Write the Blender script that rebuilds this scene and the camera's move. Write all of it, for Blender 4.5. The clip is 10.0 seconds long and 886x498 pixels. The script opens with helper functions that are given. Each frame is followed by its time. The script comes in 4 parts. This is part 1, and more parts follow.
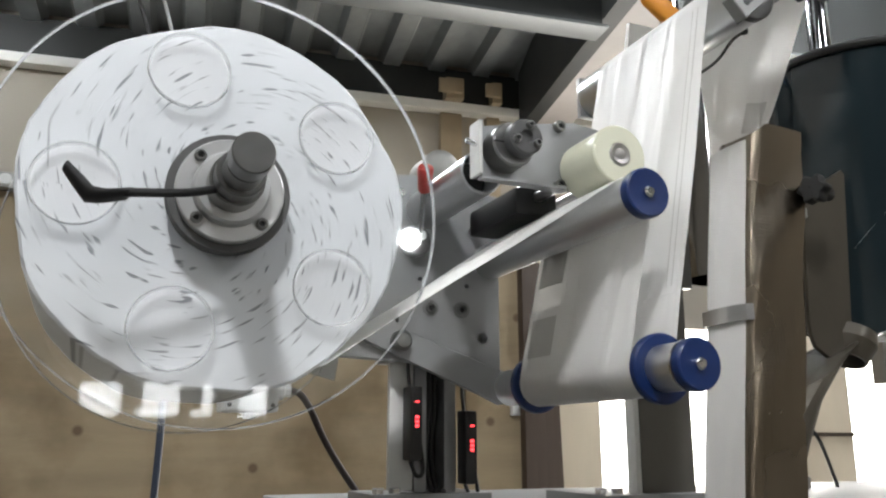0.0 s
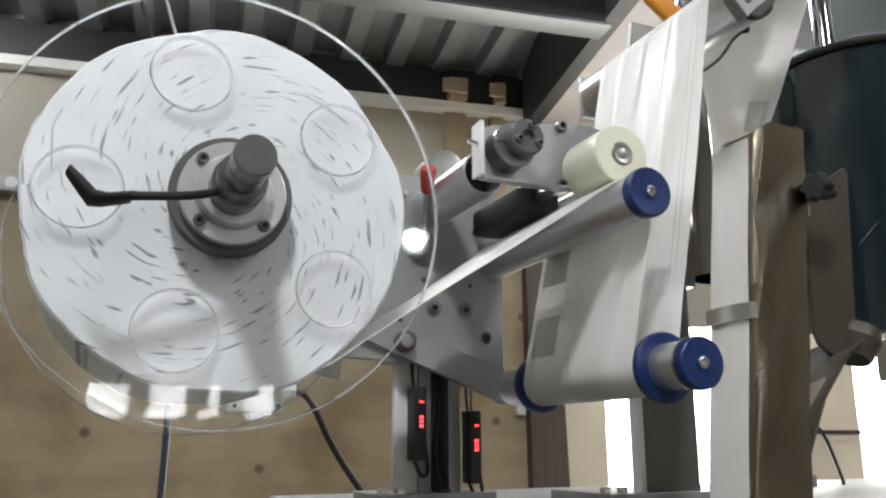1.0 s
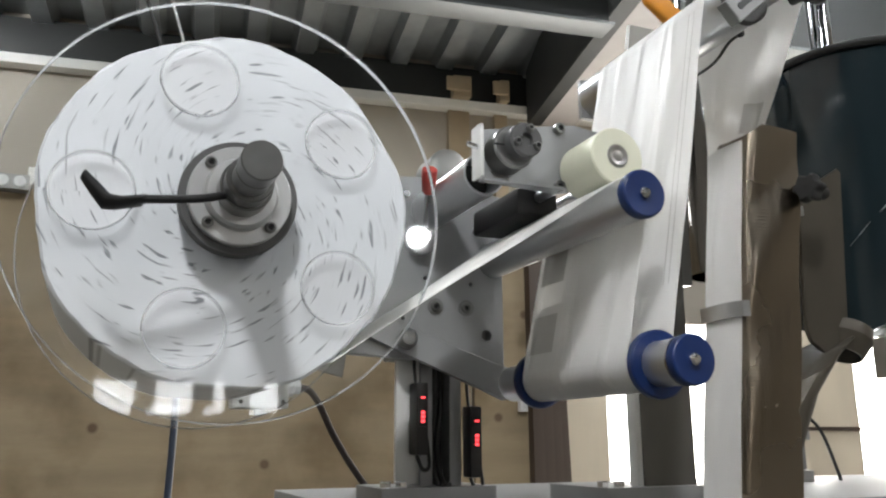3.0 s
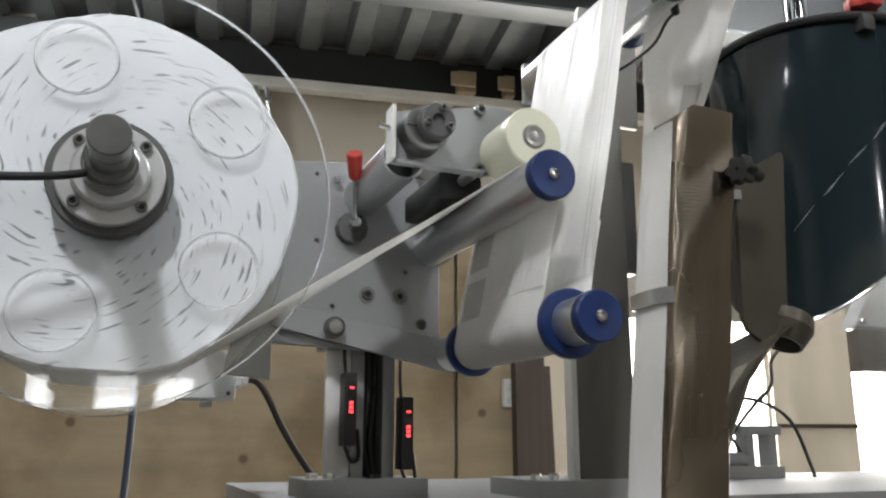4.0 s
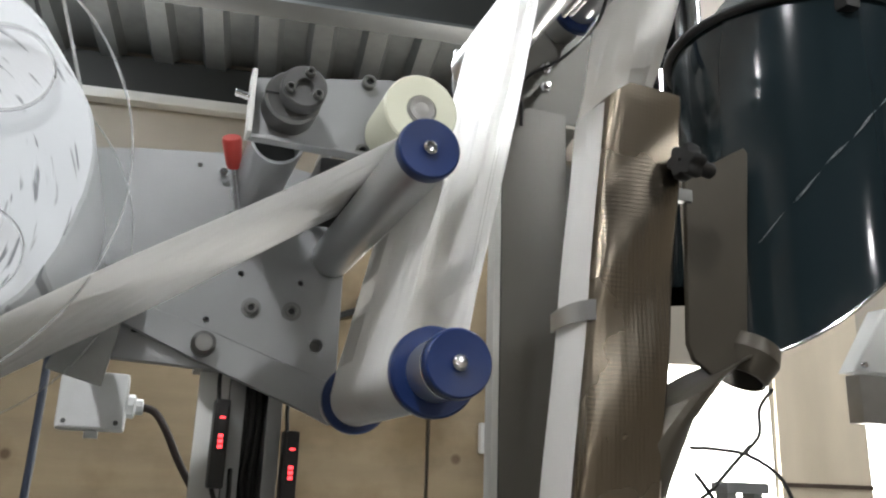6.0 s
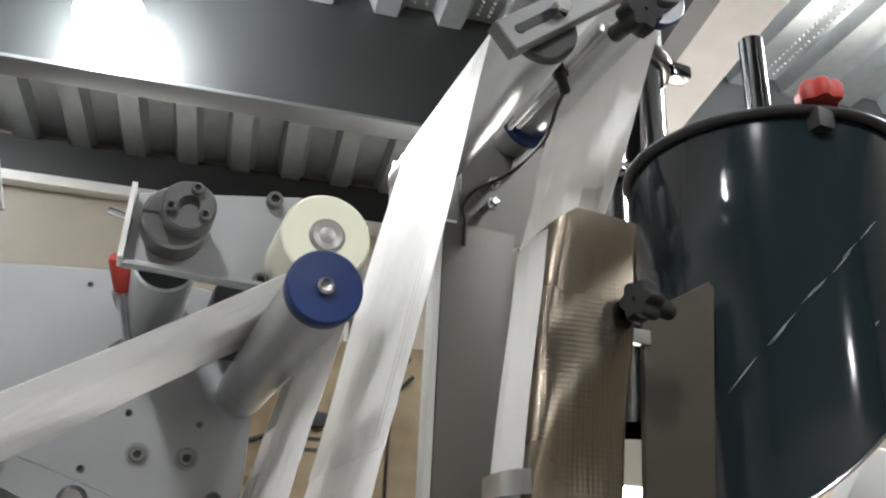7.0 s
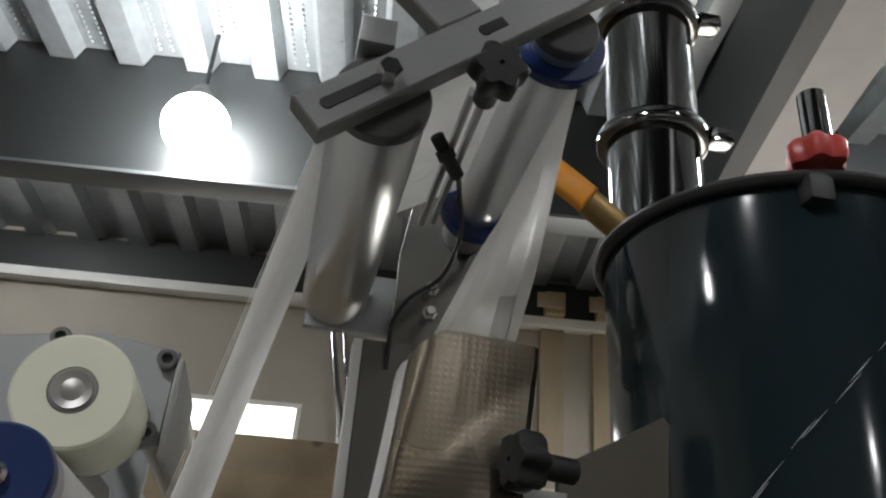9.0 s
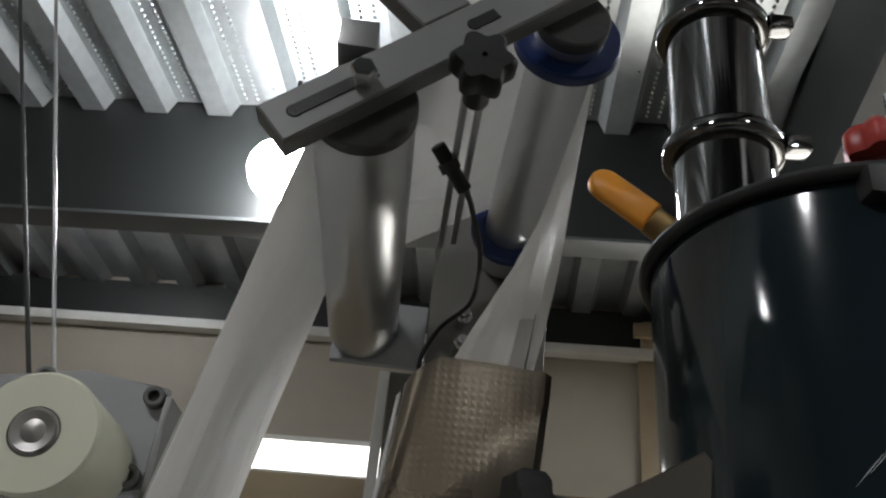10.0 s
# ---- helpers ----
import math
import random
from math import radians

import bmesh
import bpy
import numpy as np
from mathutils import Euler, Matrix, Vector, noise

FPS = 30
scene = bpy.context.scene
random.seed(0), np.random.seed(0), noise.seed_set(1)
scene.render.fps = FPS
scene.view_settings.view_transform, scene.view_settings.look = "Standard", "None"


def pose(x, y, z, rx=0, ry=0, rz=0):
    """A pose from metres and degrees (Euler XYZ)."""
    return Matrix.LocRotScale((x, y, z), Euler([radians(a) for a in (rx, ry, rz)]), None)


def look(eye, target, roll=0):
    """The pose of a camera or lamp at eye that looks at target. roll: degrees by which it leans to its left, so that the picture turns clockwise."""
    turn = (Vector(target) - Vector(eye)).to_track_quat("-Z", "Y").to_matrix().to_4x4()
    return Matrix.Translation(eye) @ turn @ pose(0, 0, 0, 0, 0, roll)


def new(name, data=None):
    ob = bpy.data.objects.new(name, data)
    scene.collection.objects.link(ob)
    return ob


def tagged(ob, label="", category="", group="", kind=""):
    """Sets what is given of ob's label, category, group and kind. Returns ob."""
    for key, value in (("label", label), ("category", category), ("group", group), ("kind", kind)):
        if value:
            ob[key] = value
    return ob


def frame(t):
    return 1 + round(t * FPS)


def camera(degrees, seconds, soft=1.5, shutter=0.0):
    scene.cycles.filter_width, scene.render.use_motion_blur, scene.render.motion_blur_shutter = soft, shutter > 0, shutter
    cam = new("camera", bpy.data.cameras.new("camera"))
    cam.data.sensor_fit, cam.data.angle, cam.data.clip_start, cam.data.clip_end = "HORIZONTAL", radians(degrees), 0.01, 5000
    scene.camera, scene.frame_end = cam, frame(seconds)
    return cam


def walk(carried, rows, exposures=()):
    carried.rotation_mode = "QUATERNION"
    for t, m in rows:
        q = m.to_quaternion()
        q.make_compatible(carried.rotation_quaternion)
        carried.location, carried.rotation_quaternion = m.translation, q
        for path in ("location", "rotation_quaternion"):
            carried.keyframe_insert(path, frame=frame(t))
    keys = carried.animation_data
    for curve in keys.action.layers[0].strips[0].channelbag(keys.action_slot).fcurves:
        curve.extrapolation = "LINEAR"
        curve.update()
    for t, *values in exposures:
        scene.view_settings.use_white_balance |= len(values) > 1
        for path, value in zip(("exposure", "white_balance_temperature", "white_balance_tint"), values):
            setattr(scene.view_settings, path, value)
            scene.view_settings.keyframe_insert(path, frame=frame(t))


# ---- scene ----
# ---- camera ----
cam = camera(56.1, 10.0, soft=2.2)
METRES, EYE, TILT, LEAN, TURN = 0.75, 1.5, 13.2, 0.0, -23.3
ROWS = [
    (0.0, 0.0, 0.0, 0.0, 0.0, 0.0, -0.0),
    (0.5, 0.0042, -0.0022, 0.0008, 0.1, -0.01, 0.33),
    (1.0, 0.003, -0.0022, 0.0009, 0.37, -0.02, 0.4),
    (1.5, -0.0025, -0.0165, 0.0057, 0.48, -0.04, 0.48),
    (2.0, -0.0232, -0.0377, 0.0095, 0.48, -0.11, 0.46),
    (3.5, 0.0554, -0.0117, -0.0042, 1.04, -0.26, 0.35),
    (4.0, 0.13, 0.0015, -0.0134, 2.18, -0.28, 0.53),
    (4.5, 0.191, 0.0152, -0.0189, 4.03, -0.21, 0.61),
    (5.0, 0.2235, 0.0377, -0.027, 4.44, -0.03, 0.61),
    (6.5, 0.2726, 0.2518, -0.0435, 2.95, 7.07, -2.21),
    (7.0, 0.3144, 0.3082, -0.0046, 2.41, 9.45, -2.14),
    (7.5, 0.3766, 0.3776, 0.028, 2.74, 10.17, -1.78),
    (8.0, 0.3983, 0.4302, 0.047, 5.13, 10.62, -1.75),
    (8.5, 0.4435, 0.4653, 0.0591, 7.16, 13.12, -1.65),
    (9.0, 0.5056, 0.4951, 0.0663, 11.9, 14.84, -1.4),
    (9.5, 0.5409, 0.5302, 0.069, 15.86, 16.14, -1.13),
    (10.0, 0.5537, 0.5651, 0.0703, 19.07, 17.23, -0.99),
]
EXPOSURES = [(0.0, 0.30), (1.0, 0.30), (5.0, 0.16), (6.5, 0.40), (7.5, 0.42), (8.5, -0.10), (9.0, -0.66), (9.5, -1.06), (10.0, -1.08)]
PATH = [(t, pose(0, 0, EYE, TILT, LEAN, TURN) @ pose(METRES * x, METRES * y, METRES * z, 90 + pitch, roll, yaw)) for t, x, y, z, yaw, pitch, roll in ROWS]
PATH += [(5.2, look((0.183, -0.028, 1.482), (0.789, 1.820, 1.952), 1.0)), (6.3, look((0.257, 0.083, 1.501), (0.899, 1.871, 2.128), 2.5))]
walk(cam, sorted(PATH, key=lambda row: row[0]), EXPOSURES)

# ---- world and lights ----
world = bpy.data.worlds.new("world")
scene.world = world
world.use_nodes = True
wn = world.node_tree
sky = wn.nodes.new("ShaderNodeTexSky")
sky.sky_type, sky.sun_disc = "NISHITA", False
sky.sun_elevation, sky.sun_rotation = radians(40), radians(20)
wn.nodes["Background"].inputs[1].default_value = 0.1
wn.links.new(sky.outputs[0], wn.nodes["Background"].inputs[0])


def area_lamp(name, m, size, watts, colour=(0.975, 0.985, 1.0), shape="DISK", size_y=None):
    data = bpy.data.lights.new(name, "AREA")
    data.shape, data.size, data.energy, data.color = shape, size, watts, colour
    if size_y:
        data.size_y = size_y
    ob = new(name, data)
    ob.matrix_world = m
    return ob


LAMP_BACK = Vector((0.025, 2.65, 3.27))
LAMP_SIDE = Vector((2.62, 1.25, 3.30))
LAMP_FRONT = Vector((-0.33, -0.62, 2.98))
area_lamp("lamp_light_front", look(LAMP_FRONT - Vector((0, 0, 0.06)), (0.3, 0.6, 1.6)), 0.15, 12)
area_lamp("door_daylight", look((1.55, 1.78, 1.45), (0.9, 0.0, 1.4)), 0.55, 11, (1.0, 0.965, 0.89), "RECTANGLE", 0.7)


# ---- materials ----
def material(name, colour, rough=0.5, metal=0.0, bump=0.0, bump_scale=200.0, vary=0.12, vary_scale=9.0, stretch=(1, 1, 1), second=None, coat=0.0):
    m = bpy.data.materials.new(name)
    m.use_nodes = True
    t = m.node_tree
    n, l = t.nodes, t.links
    b = n["Principled BSDF"]
    b.inputs["Roughness"].default_value = rough
    b.inputs["Metallic"].default_value = metal
    b.inputs["Coat Weight"].default_value = coat
    tc, mp = n.new("ShaderNodeTexCoord"), n.new("ShaderNodeMapping")
    mp.inputs["Scale"].default_value = stretch
    l.new(tc.outputs["Object"], mp.inputs["Vector"])
    big, fine = n.new("ShaderNodeTexNoise"), n.new("ShaderNodeTexNoise")
    big.inputs["Scale"].default_value, big.inputs["Detail"].default_value = vary_scale, 5
    fine.inputs["Scale"].default_value, fine.inputs["Detail"].default_value = bump_scale, 4
    l.new(mp.outputs[0], big.inputs["Vector"]), l.new(mp.outputs[0], fine.inputs["Vector"])
    ramp = n.new("ShaderNodeMapRange")
    ramp.inputs["From Min"].default_value, ramp.inputs["From Max"].default_value = 0.3, 0.7
    l.new(big.outputs["Fac"], ramp.inputs["Value"])
    mix = n.new("ShaderNodeMix")
    mix.data_type = "RGBA"
    low = second or tuple(c * (1 - 2 * vary) for c in colour)
    mix.inputs[6].default_value, mix.inputs[7].default_value = (*low, 1), (*colour, 1)
    l.new(ramp.outputs[0], mix.inputs[0])
    grain = n.new("ShaderNodeMix")
    grain.data_type, grain.blend_type = "RGBA", "OVERLAY"
    grain.inputs[0].default_value = min(0.4, vary)
    l.new(mix.outputs[2], grain.inputs[6]), l.new(fine.outputs["Color"], grain.inputs[7])
    grey = n.new("ShaderNodeMix")
    grey.data_type = "RGBA"
    grey.inputs[0].default_value = 0.75
    l.new(grain.outputs[2], grey.inputs[6]), l.new(mix.outputs[2], grey.inputs[7])
    l.new(grey.outputs[2], b.inputs["Base Color"])
    rmap = n.new("ShaderNodeMapRange")
    rmap.inputs["To Min"].default_value, rmap.inputs["To Max"].default_value = max(0.02, rough * 0.8), min(1, rough * 1.25)
    l.new(big.outputs["Fac"], rmap.inputs["Value"]), l.new(rmap.outputs[0], b.inputs["Roughness"])
    if bump:
        bp = n.new("ShaderNodeBump")
        bp.inputs["Strength"].default_value, bp.inputs["Distance"].default_value = bump, 0.001
        l.new(fine.outputs["Fac"], bp.inputs["Height"]), l.new(bp.outputs[0], b.inputs["Normal"])
    return m


def glowing(name, colour, strength):
    m = bpy.data.materials.new(name)
    m.use_nodes = True
    b = m.node_tree.nodes["Principled BSDF"]
    b.inputs["Base Color"].default_value = (*colour, 1)
    b.inputs["Emission Color"].default_value, b.inputs["Emission Strength"].default_value = (*colour, 1), strength
    return m


def film_material(name, colour, seep):
    m = material(name, colour, 0.42, 0.0, 0.3, 30, 0.02, 6, (1, 1.6, 0.6), tuple(c * k for c, k in zip(colour, (0.97, 0.955, 0.93))))
    t = m.node_tree
    n, l = t.nodes, t.links
    b = n["Principled BSDF"]
    out = n["Material Output"]
    tr, mx = n.new("ShaderNodeBsdfTranslucent"), n.new("ShaderNodeMixShader")
    tr.inputs[0].default_value = (0.90, 0.895, 0.88, 1)
    mx.inputs[0].default_value = seep
    l.new(b.outputs[0], mx.inputs[1]), l.new(tr.outputs[0], mx.inputs[2]), l.new(mx.outputs[0], out.inputs[0])
    w = n.new("ShaderNodeTexNoise")
    w.inputs["Scale"].default_value, w.inputs["Detail"].default_value, w.inputs["Distortion"].default_value = 20, 1, 0.8
    tc, mp = n.new("ShaderNodeTexCoord"), n.new("ShaderNodeMapping")
    mp.inputs["Scale"].default_value = (1, 1.6, 0.35)
    l.new(tc.outputs["Object"], mp.inputs["Vector"]), l.new(mp.outputs[0], w.inputs["Vector"])
    bp = n.new("ShaderNodeBump")
    bp.inputs["Strength"].default_value, bp.inputs["Distance"].default_value = 1.0, 0.0065
    l.new(w.outputs["Fac"], bp.inputs["Height"]), l.new(bp.outputs[0], b.inputs["Normal"]), l.new(bp.outputs[0], tr.inputs["Normal"])
    return m


def roll_material():
    """Wound film ends: fine rings with short scuffs that run along them."""
    m = material("wound_film", (0.71, 0.725, 0.75), 0.55, 0, 0.2, 300, 0.05, 20)
    t = m.node_tree
    n, l = t.nodes, t.links
    b = n["Principled BSDF"]
    tc = n.new("ShaderNodeTexCoord")
    sep = n.new("ShaderNodeSeparateXYZ")
    l.new(tc.outputs["Object"], sep.inputs[0])

    def m2(op, a, c):
        k = n.new("ShaderNodeMath")
        k.operation = op
        for i, v in enumerate((a, c)):
            if v is None:
                continue
            if isinstance(v, (int, float)):
                k.inputs[i].default_value = v
            else:
                l.new(v, k.inputs[i])
        return k.outputs[0]
    ang = m2("ARCTAN2", sep.outputs["Z"], sep.outputs["X"])
    rad = m2("SQRT", m2("ADD", m2("MULTIPLY", sep.outputs["X"], sep.outputs["X"]), m2("MULTIPLY", sep.outputs["Z"], sep.outputs["Z"])), None)
    comb = n.new("ShaderNodeCombineXYZ")
    l.new(m2("MULTIPLY", ang, 4.6), comb.inputs[0]), l.new(m2("ADD", m2("MULTIPLY", rad, 330.0), m2("MULTIPLY", ang, 9.0)), comb.inputs[1])
    scuff = n.new("ShaderNodeTexNoise")
    scuff.inputs["Scale"].default_value, scuff.inputs["Detail"].default_value, scuff.inputs["Distortion"].default_value = 1.0, 1, 0.4
    l.new(comb.outputs[0], scuff.inputs["Vector"])
    edge = n.new("ShaderNodeMapRange")
    edge.inputs["From Min"].default_value, edge.inputs["From Max"].default_value = 0.62, 0.715
    l.new(scuff.outputs["Fac"], edge.inputs["Value"])
    old = b.inputs["Base Color"].links[0].from_socket
    mix = n.new("ShaderNodeMix")
    mix.data_type = "RGBA"
    mix.inputs[7].default_value = (0.23, 0.24, 0.26, 1)
    l.new(edge.outputs[0], mix.inputs[0]), l.new(old, mix.inputs[6]), l.new(mix.outputs[2], b.inputs["Base Color"])
    bp = n.new("ShaderNodeBump")
    bp.inputs["Strength"].default_value, bp.inputs["Distance"].default_value = 0.12, 0.001
    l.new(scuff.outputs["Fac"], bp.inputs["Height"]), l.new(bp.outputs[0], b.inputs["Normal"])
    return m


def embossed_material():
    """Stainless sheet pressed with a fine square lattice."""
    m = material("embossed_steel", (0.25, 0.212, 0.165), 0.27, 1.0, 0, 200, 0.05, 6)
    t = m.node_tree
    n, l = t.nodes, t.links
    tc, mp = n.new("ShaderNodeTexCoord"), n.new("ShaderNodeMapping")
    mp.inputs["Scale"].default_value = (1, 1, 1)
    l.new(tc.outputs["Object"], mp.inputs["Vector"])
    sep = n.new("ShaderNodeSeparateXYZ")
    l.new(mp.outputs[0], sep.inputs[0])
    waves = []
    for axis in ("X", "Z"):
        k = n.new("ShaderNodeMath")
        k.operation = "MULTIPLY"
        k.inputs[1].default_value = 2 * math.pi / 0.0034
        l.new(sep.outputs[axis], k.inputs[0])
        s = n.new("ShaderNodeMath")
        s.operation = "SINE"
        l.new(k.outputs[0], s.inputs[0])
        up = n.new("ShaderNodeMath")
        up.operation = "ADD"
        up.inputs[1].default_value = 1.0
        l.new(s.outputs[0], up.inputs[0])
        waves.append(up.outputs[0])
    p = n.new("ShaderNodeMath")
    p.operation = "MULTIPLY"
    l.new(waves[0], p.inputs[0]), l.new(waves[1], p.inputs[1])
    bp = n.new("ShaderNodeBump")
    bp.inputs["Strength"].default_value, bp.inputs["Distance"].default_value = 0.055, 0.0004
    wave, slow = n.new("ShaderNodeTexNoise"), n.new("ShaderNodeBump")
    wave.inputs["Scale"].default_value, wave.inputs["Detail"].default_value = 6, 1
    l.new(tc.outputs["Object"], wave.inputs["Vector"])
    slow.inputs["Strength"].default_value, slow.inputs["Distance"].default_value = 0.5, 0.008
    l.new(wave.outputs["Fac"], slow.inputs["Height"]), l.new(slow.outputs[0], bp.inputs["Normal"])
    l.new(p.outputs[0], bp.inputs["Height"]), l.new(bp.outputs[0], n["Principled BSDF"].inputs["Normal"])
    return m


def plywood_material(name, tone):
    """Face veneer: long grain, darker blotches and small dark knots."""
    m = material(name, tone, 0.62, 0, 0.25, 40, 0.14, 3.0, (1, 1, 6), tuple(c * 0.72 for c in tone))
    t = m.node_tree
    n, l = t.nodes, t.links
    b = n["Principled BSDF"]
    tc, sp, mp = n.new("ShaderNodeTexCoord"), n.new("ShaderNodeSeparateXYZ"), n.new("ShaderNodeCombineXYZ")
    l.new(tc.outputs["Object"], sp.inputs[0])
    l.new(sp.outputs["X"], mp.inputs[0]), l.new(sp.outputs["Z"], mp.inputs[1])
    vor = n.new("ShaderNodeTexVoronoi")
    vor.voronoi_dimensions = "2D"
    vor.inputs["Scale"].default_value = 4.4
    l.new(mp.outputs[0], vor.inputs["Vector"])
    knot = n.new("ShaderNodeMapRange")
    knot.inputs["From Min"].default_value, knot.inputs["From Max"].default_value = 0.030, 0.058
    knot.inputs["To Min"].default_value, knot.inputs["To Max"].default_value = 0.85, 0.0
    l.new(vor.outputs["Distance"], knot.inputs["Value"])
    old = b.inputs["Base Color"].links[0].from_socket
    mix = n.new("ShaderNodeMix")
    mix.data_type = "RGBA"
    mix.inputs[7].default_value = (0.10, 0.055, 0.025, 1)
    l.new(knot.outputs[0], mix.inputs[0]), l.new(old, mix.inputs[6]), l.new(mix.outputs[2], b.inputs["Base Color"])
    stain, band, soil = n.new("ShaderNodeTexNoise"), n.new("ShaderNodeMapRange"), n.new("ShaderNodeMix")
    stain.inputs["Scale"].default_value, stain.inputs["Detail"].default_value = 4.5, 6
    band.inputs["From Min"].default_value, band.inputs["From Max"].default_value = 0.46, 0.62
    band.inputs["To Max"].default_value = 0.85
    soil.data_type, soil.blend_type = "RGBA", "MULTIPLY"
    soil.inputs[7].default_value = (0.58, 0.52, 0.42, 1)
    l.new(tc.outputs["Object"], stain.inputs["Vector"]), l.new(stain.outputs["Fac"], band.inputs["Value"])
    l.new(band.outputs[0], soil.inputs[0]), l.new(mix.outputs[2], soil.inputs[6]), l.new(soil.outputs[2], b.inputs["Base Color"])
    return m


def clear_material(name, tint, rough=0.03):
    m = bpy.data.materials.new(name)
    m.use_nodes = True
    n, l = m.node_tree.nodes, m.node_tree.links
    g, tr, mx, fr = n.new("ShaderNodeBsdfGlossy"), n.new("ShaderNodeBsdfTransparent"), n.new("ShaderNodeMixShader"), n.new("ShaderNodeFresnel")
    g.inputs["Roughness"].default_value = rough
    tr.inputs[0].default_value = (*tint, 1)
    fr.inputs[0].default_value = 1.49
    l.new(fr.outputs[0], mx.inputs[0]), l.new(tr.outputs[0], mx.inputs[1]), l.new(g.outputs[0], mx.inputs[2])
    l.new(mx.outputs[0], n["Material Output"].inputs[0])
    return m


ALU = material("anodised_aluminium", (0.315, 0.32, 0.325), 0.45, 0.4, 0.1, 500, 0.08, 12)
FLANGEALU = material("turned_aluminium", (0.54, 0.545, 0.545), 0.34, 0.6, 0.12, 300, 0.08, 20)
ALU_SATIN = material("satin_aluminium_tube", (0.66, 0.67, 0.68), 0.30, 0.9, 0.12, 300, 0.08, 8, (1, 0.15, 1))
SHAFT = material("dark_turned_steel", (0.24, 0.24, 0.235), 0.30, 0.9, 0.12, 300, 0.12, 30)
STEEL = material("machined_steel", (0.50, 0.50, 0.50), 0.32, 0.95, 0.15, 350, 0.12, 15)
CORE = material("brushed_steel_end", (0.40, 0.39, 0.37), 0.42, 0.9, 0.3, 60, 0.15, 40, (0.1, 1, 1))
CHROME = material("bright_steel", (0.72, 0.72, 0.73), 0.16, 1.0, 0.0, 200, 0.06, 20)
GREYPLATE = material("grey_steel_plate", (0.30, 0.30, 0.29), 0.45, 0.6, 0.1, 300, 0.12, 6)
BAR = material("dark_anodised_bar", (0.24, 0.24, 0.24), 0.42, 0.4, 0.1, 300, 0.12, 10)
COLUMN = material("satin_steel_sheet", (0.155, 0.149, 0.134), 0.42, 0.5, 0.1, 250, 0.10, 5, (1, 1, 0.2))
BROWNSTEEL = material("dull_brownish_steel", (0.085, 0.074, 0.057), 0.38, 0.4, 0.15, 200, 0.15, 8)
GLINT = material("pale_glint", (0.45, 0.47, 0.48), 0.4, 0.3, 0.1, 300, 0.1, 60)
POLISHED = material("polished_dark_steel", (0.20, 0.20, 0.20), 0.09, 1.0, 0, 200, 0.06, 6)
BLUE = material("blue_plastic", (0.006, 0.026, 0.120), 0.34, 0, 0.1, 300, 0.12, 30)
CREAM = material("cream_nylon", (0.68, 0.68, 0.54), 0.46, 0, 0.1, 200, 0.05, 20)
KNOB = material("black_bakelite", (0.010, 0.010, 0.010), 0.68, 0, 0.2, 300, 0.15, 30)
BLACK = material("black_plastic", (0.012, 0.012, 0.013), 0.42, 0, 0.15, 400, 0.15, 30)
DARKRING = material("dark_grey_rubber", (0.09, 0.09, 0.09), 0.55, 0, 0.2, 300, 0.15, 25)
RED = material("red_plastic", (0.42, 0.035, 0.025), 0.4, 0, 0.1, 250, 0.1, 30)
ORANGE = material("orange_plastic", (0.75, 0.30, 0.03), 0.4, 0, 0.1, 250, 0.1, 20)
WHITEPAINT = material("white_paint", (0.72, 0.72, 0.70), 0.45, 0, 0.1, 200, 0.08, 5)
DULLWHITE = material("dull_pale_paint", (0.36, 0.335, 0.325), 0.55, 0, 0.15, 120, 0.12, 4)
# Pale boards, lightened beyond PANEL to hold the doorway's daylight glare.
GLAREPANEL = material("glare_pale_board", (0.62, 0.54, 0.42), 0.6, 0, 0.15, 80, 0.08, 3, (4, 4, 1))
BOXPLASTIC = material("light_grey_plastic", (0.62, 0.63, 0.63), 0.5, 0, 0.1, 300, 0.05, 20)
HOPPER = material("dark_blue_grey_enamel", (0.013, 0.021, 0.025), 0.10, 0, 0.05, 80, 0.04, 5, coat=0.12)
CABLE = material("black_cable", (0.02, 0.02, 0.02), 0.5, 0, 0.1, 300, 0.1, 20)
BRASS = material("dull_brass", (0.30, 0.20, 0.08), 0.4, 0.8, 0.1, 200, 0.15, 20)
BLUETUBE = material("blue_air_hose", (0.030, 0.040, 0.065), 0.35, 0, 0.1, 300, 0.1, 20)
BROWNCABLE = material("dark_brown_cable", (0.020, 0.012, 0.009), 0.5, 0, 0.1, 300, 0.1, 20)
GALV = material("galvanised_sheet", (0.62, 0.65, 0.66), 0.30, 0.82, 0.12, 150, 0.06, 24)
WALLSHEET = material("darker_zinc_sheet", (0.36, 0.385, 0.40), 0.36, 0.78, 0.12, 150, 0.08, 14)
DARKSTEEL = material("dark_painted_beam", (0.014, 0.016, 0.016), 0.55, 0.0, 0.1, 150, 0.15, 3)
FLANGE = material("grey_painted_steel", (0.105, 0.112, 0.115), 0.4, 0.3, 0.1, 150, 0.12, 4)
PANEL = material("beige_wall_panel", (0.36, 0.325, 0.275), 0.6, 0, 0.1, 60, 0.10, 2)
PLY = plywood_material("plywood_face", (0.325, 0.25, 0.152))
DARKWOOD = material("dark_brown_board", (0.050, 0.031, 0.020), 0.55, 0, 0.3, 30, 0.2, 3, (6, 6, 1))
PALEWOOD = material("pale_timber", (0.34, 0.27, 0.18), 0.6, 0, 0.3, 60, 0.12, 5, (1, 8, 1))
FLOORMAT = material("concrete_floor", (0.20, 0.20, 0.19), 0.7, 0, 0.3, 30, 0.15, 2)
FILM = film_material("white_film", (0.95, 0.95, 0.95), 0.46)
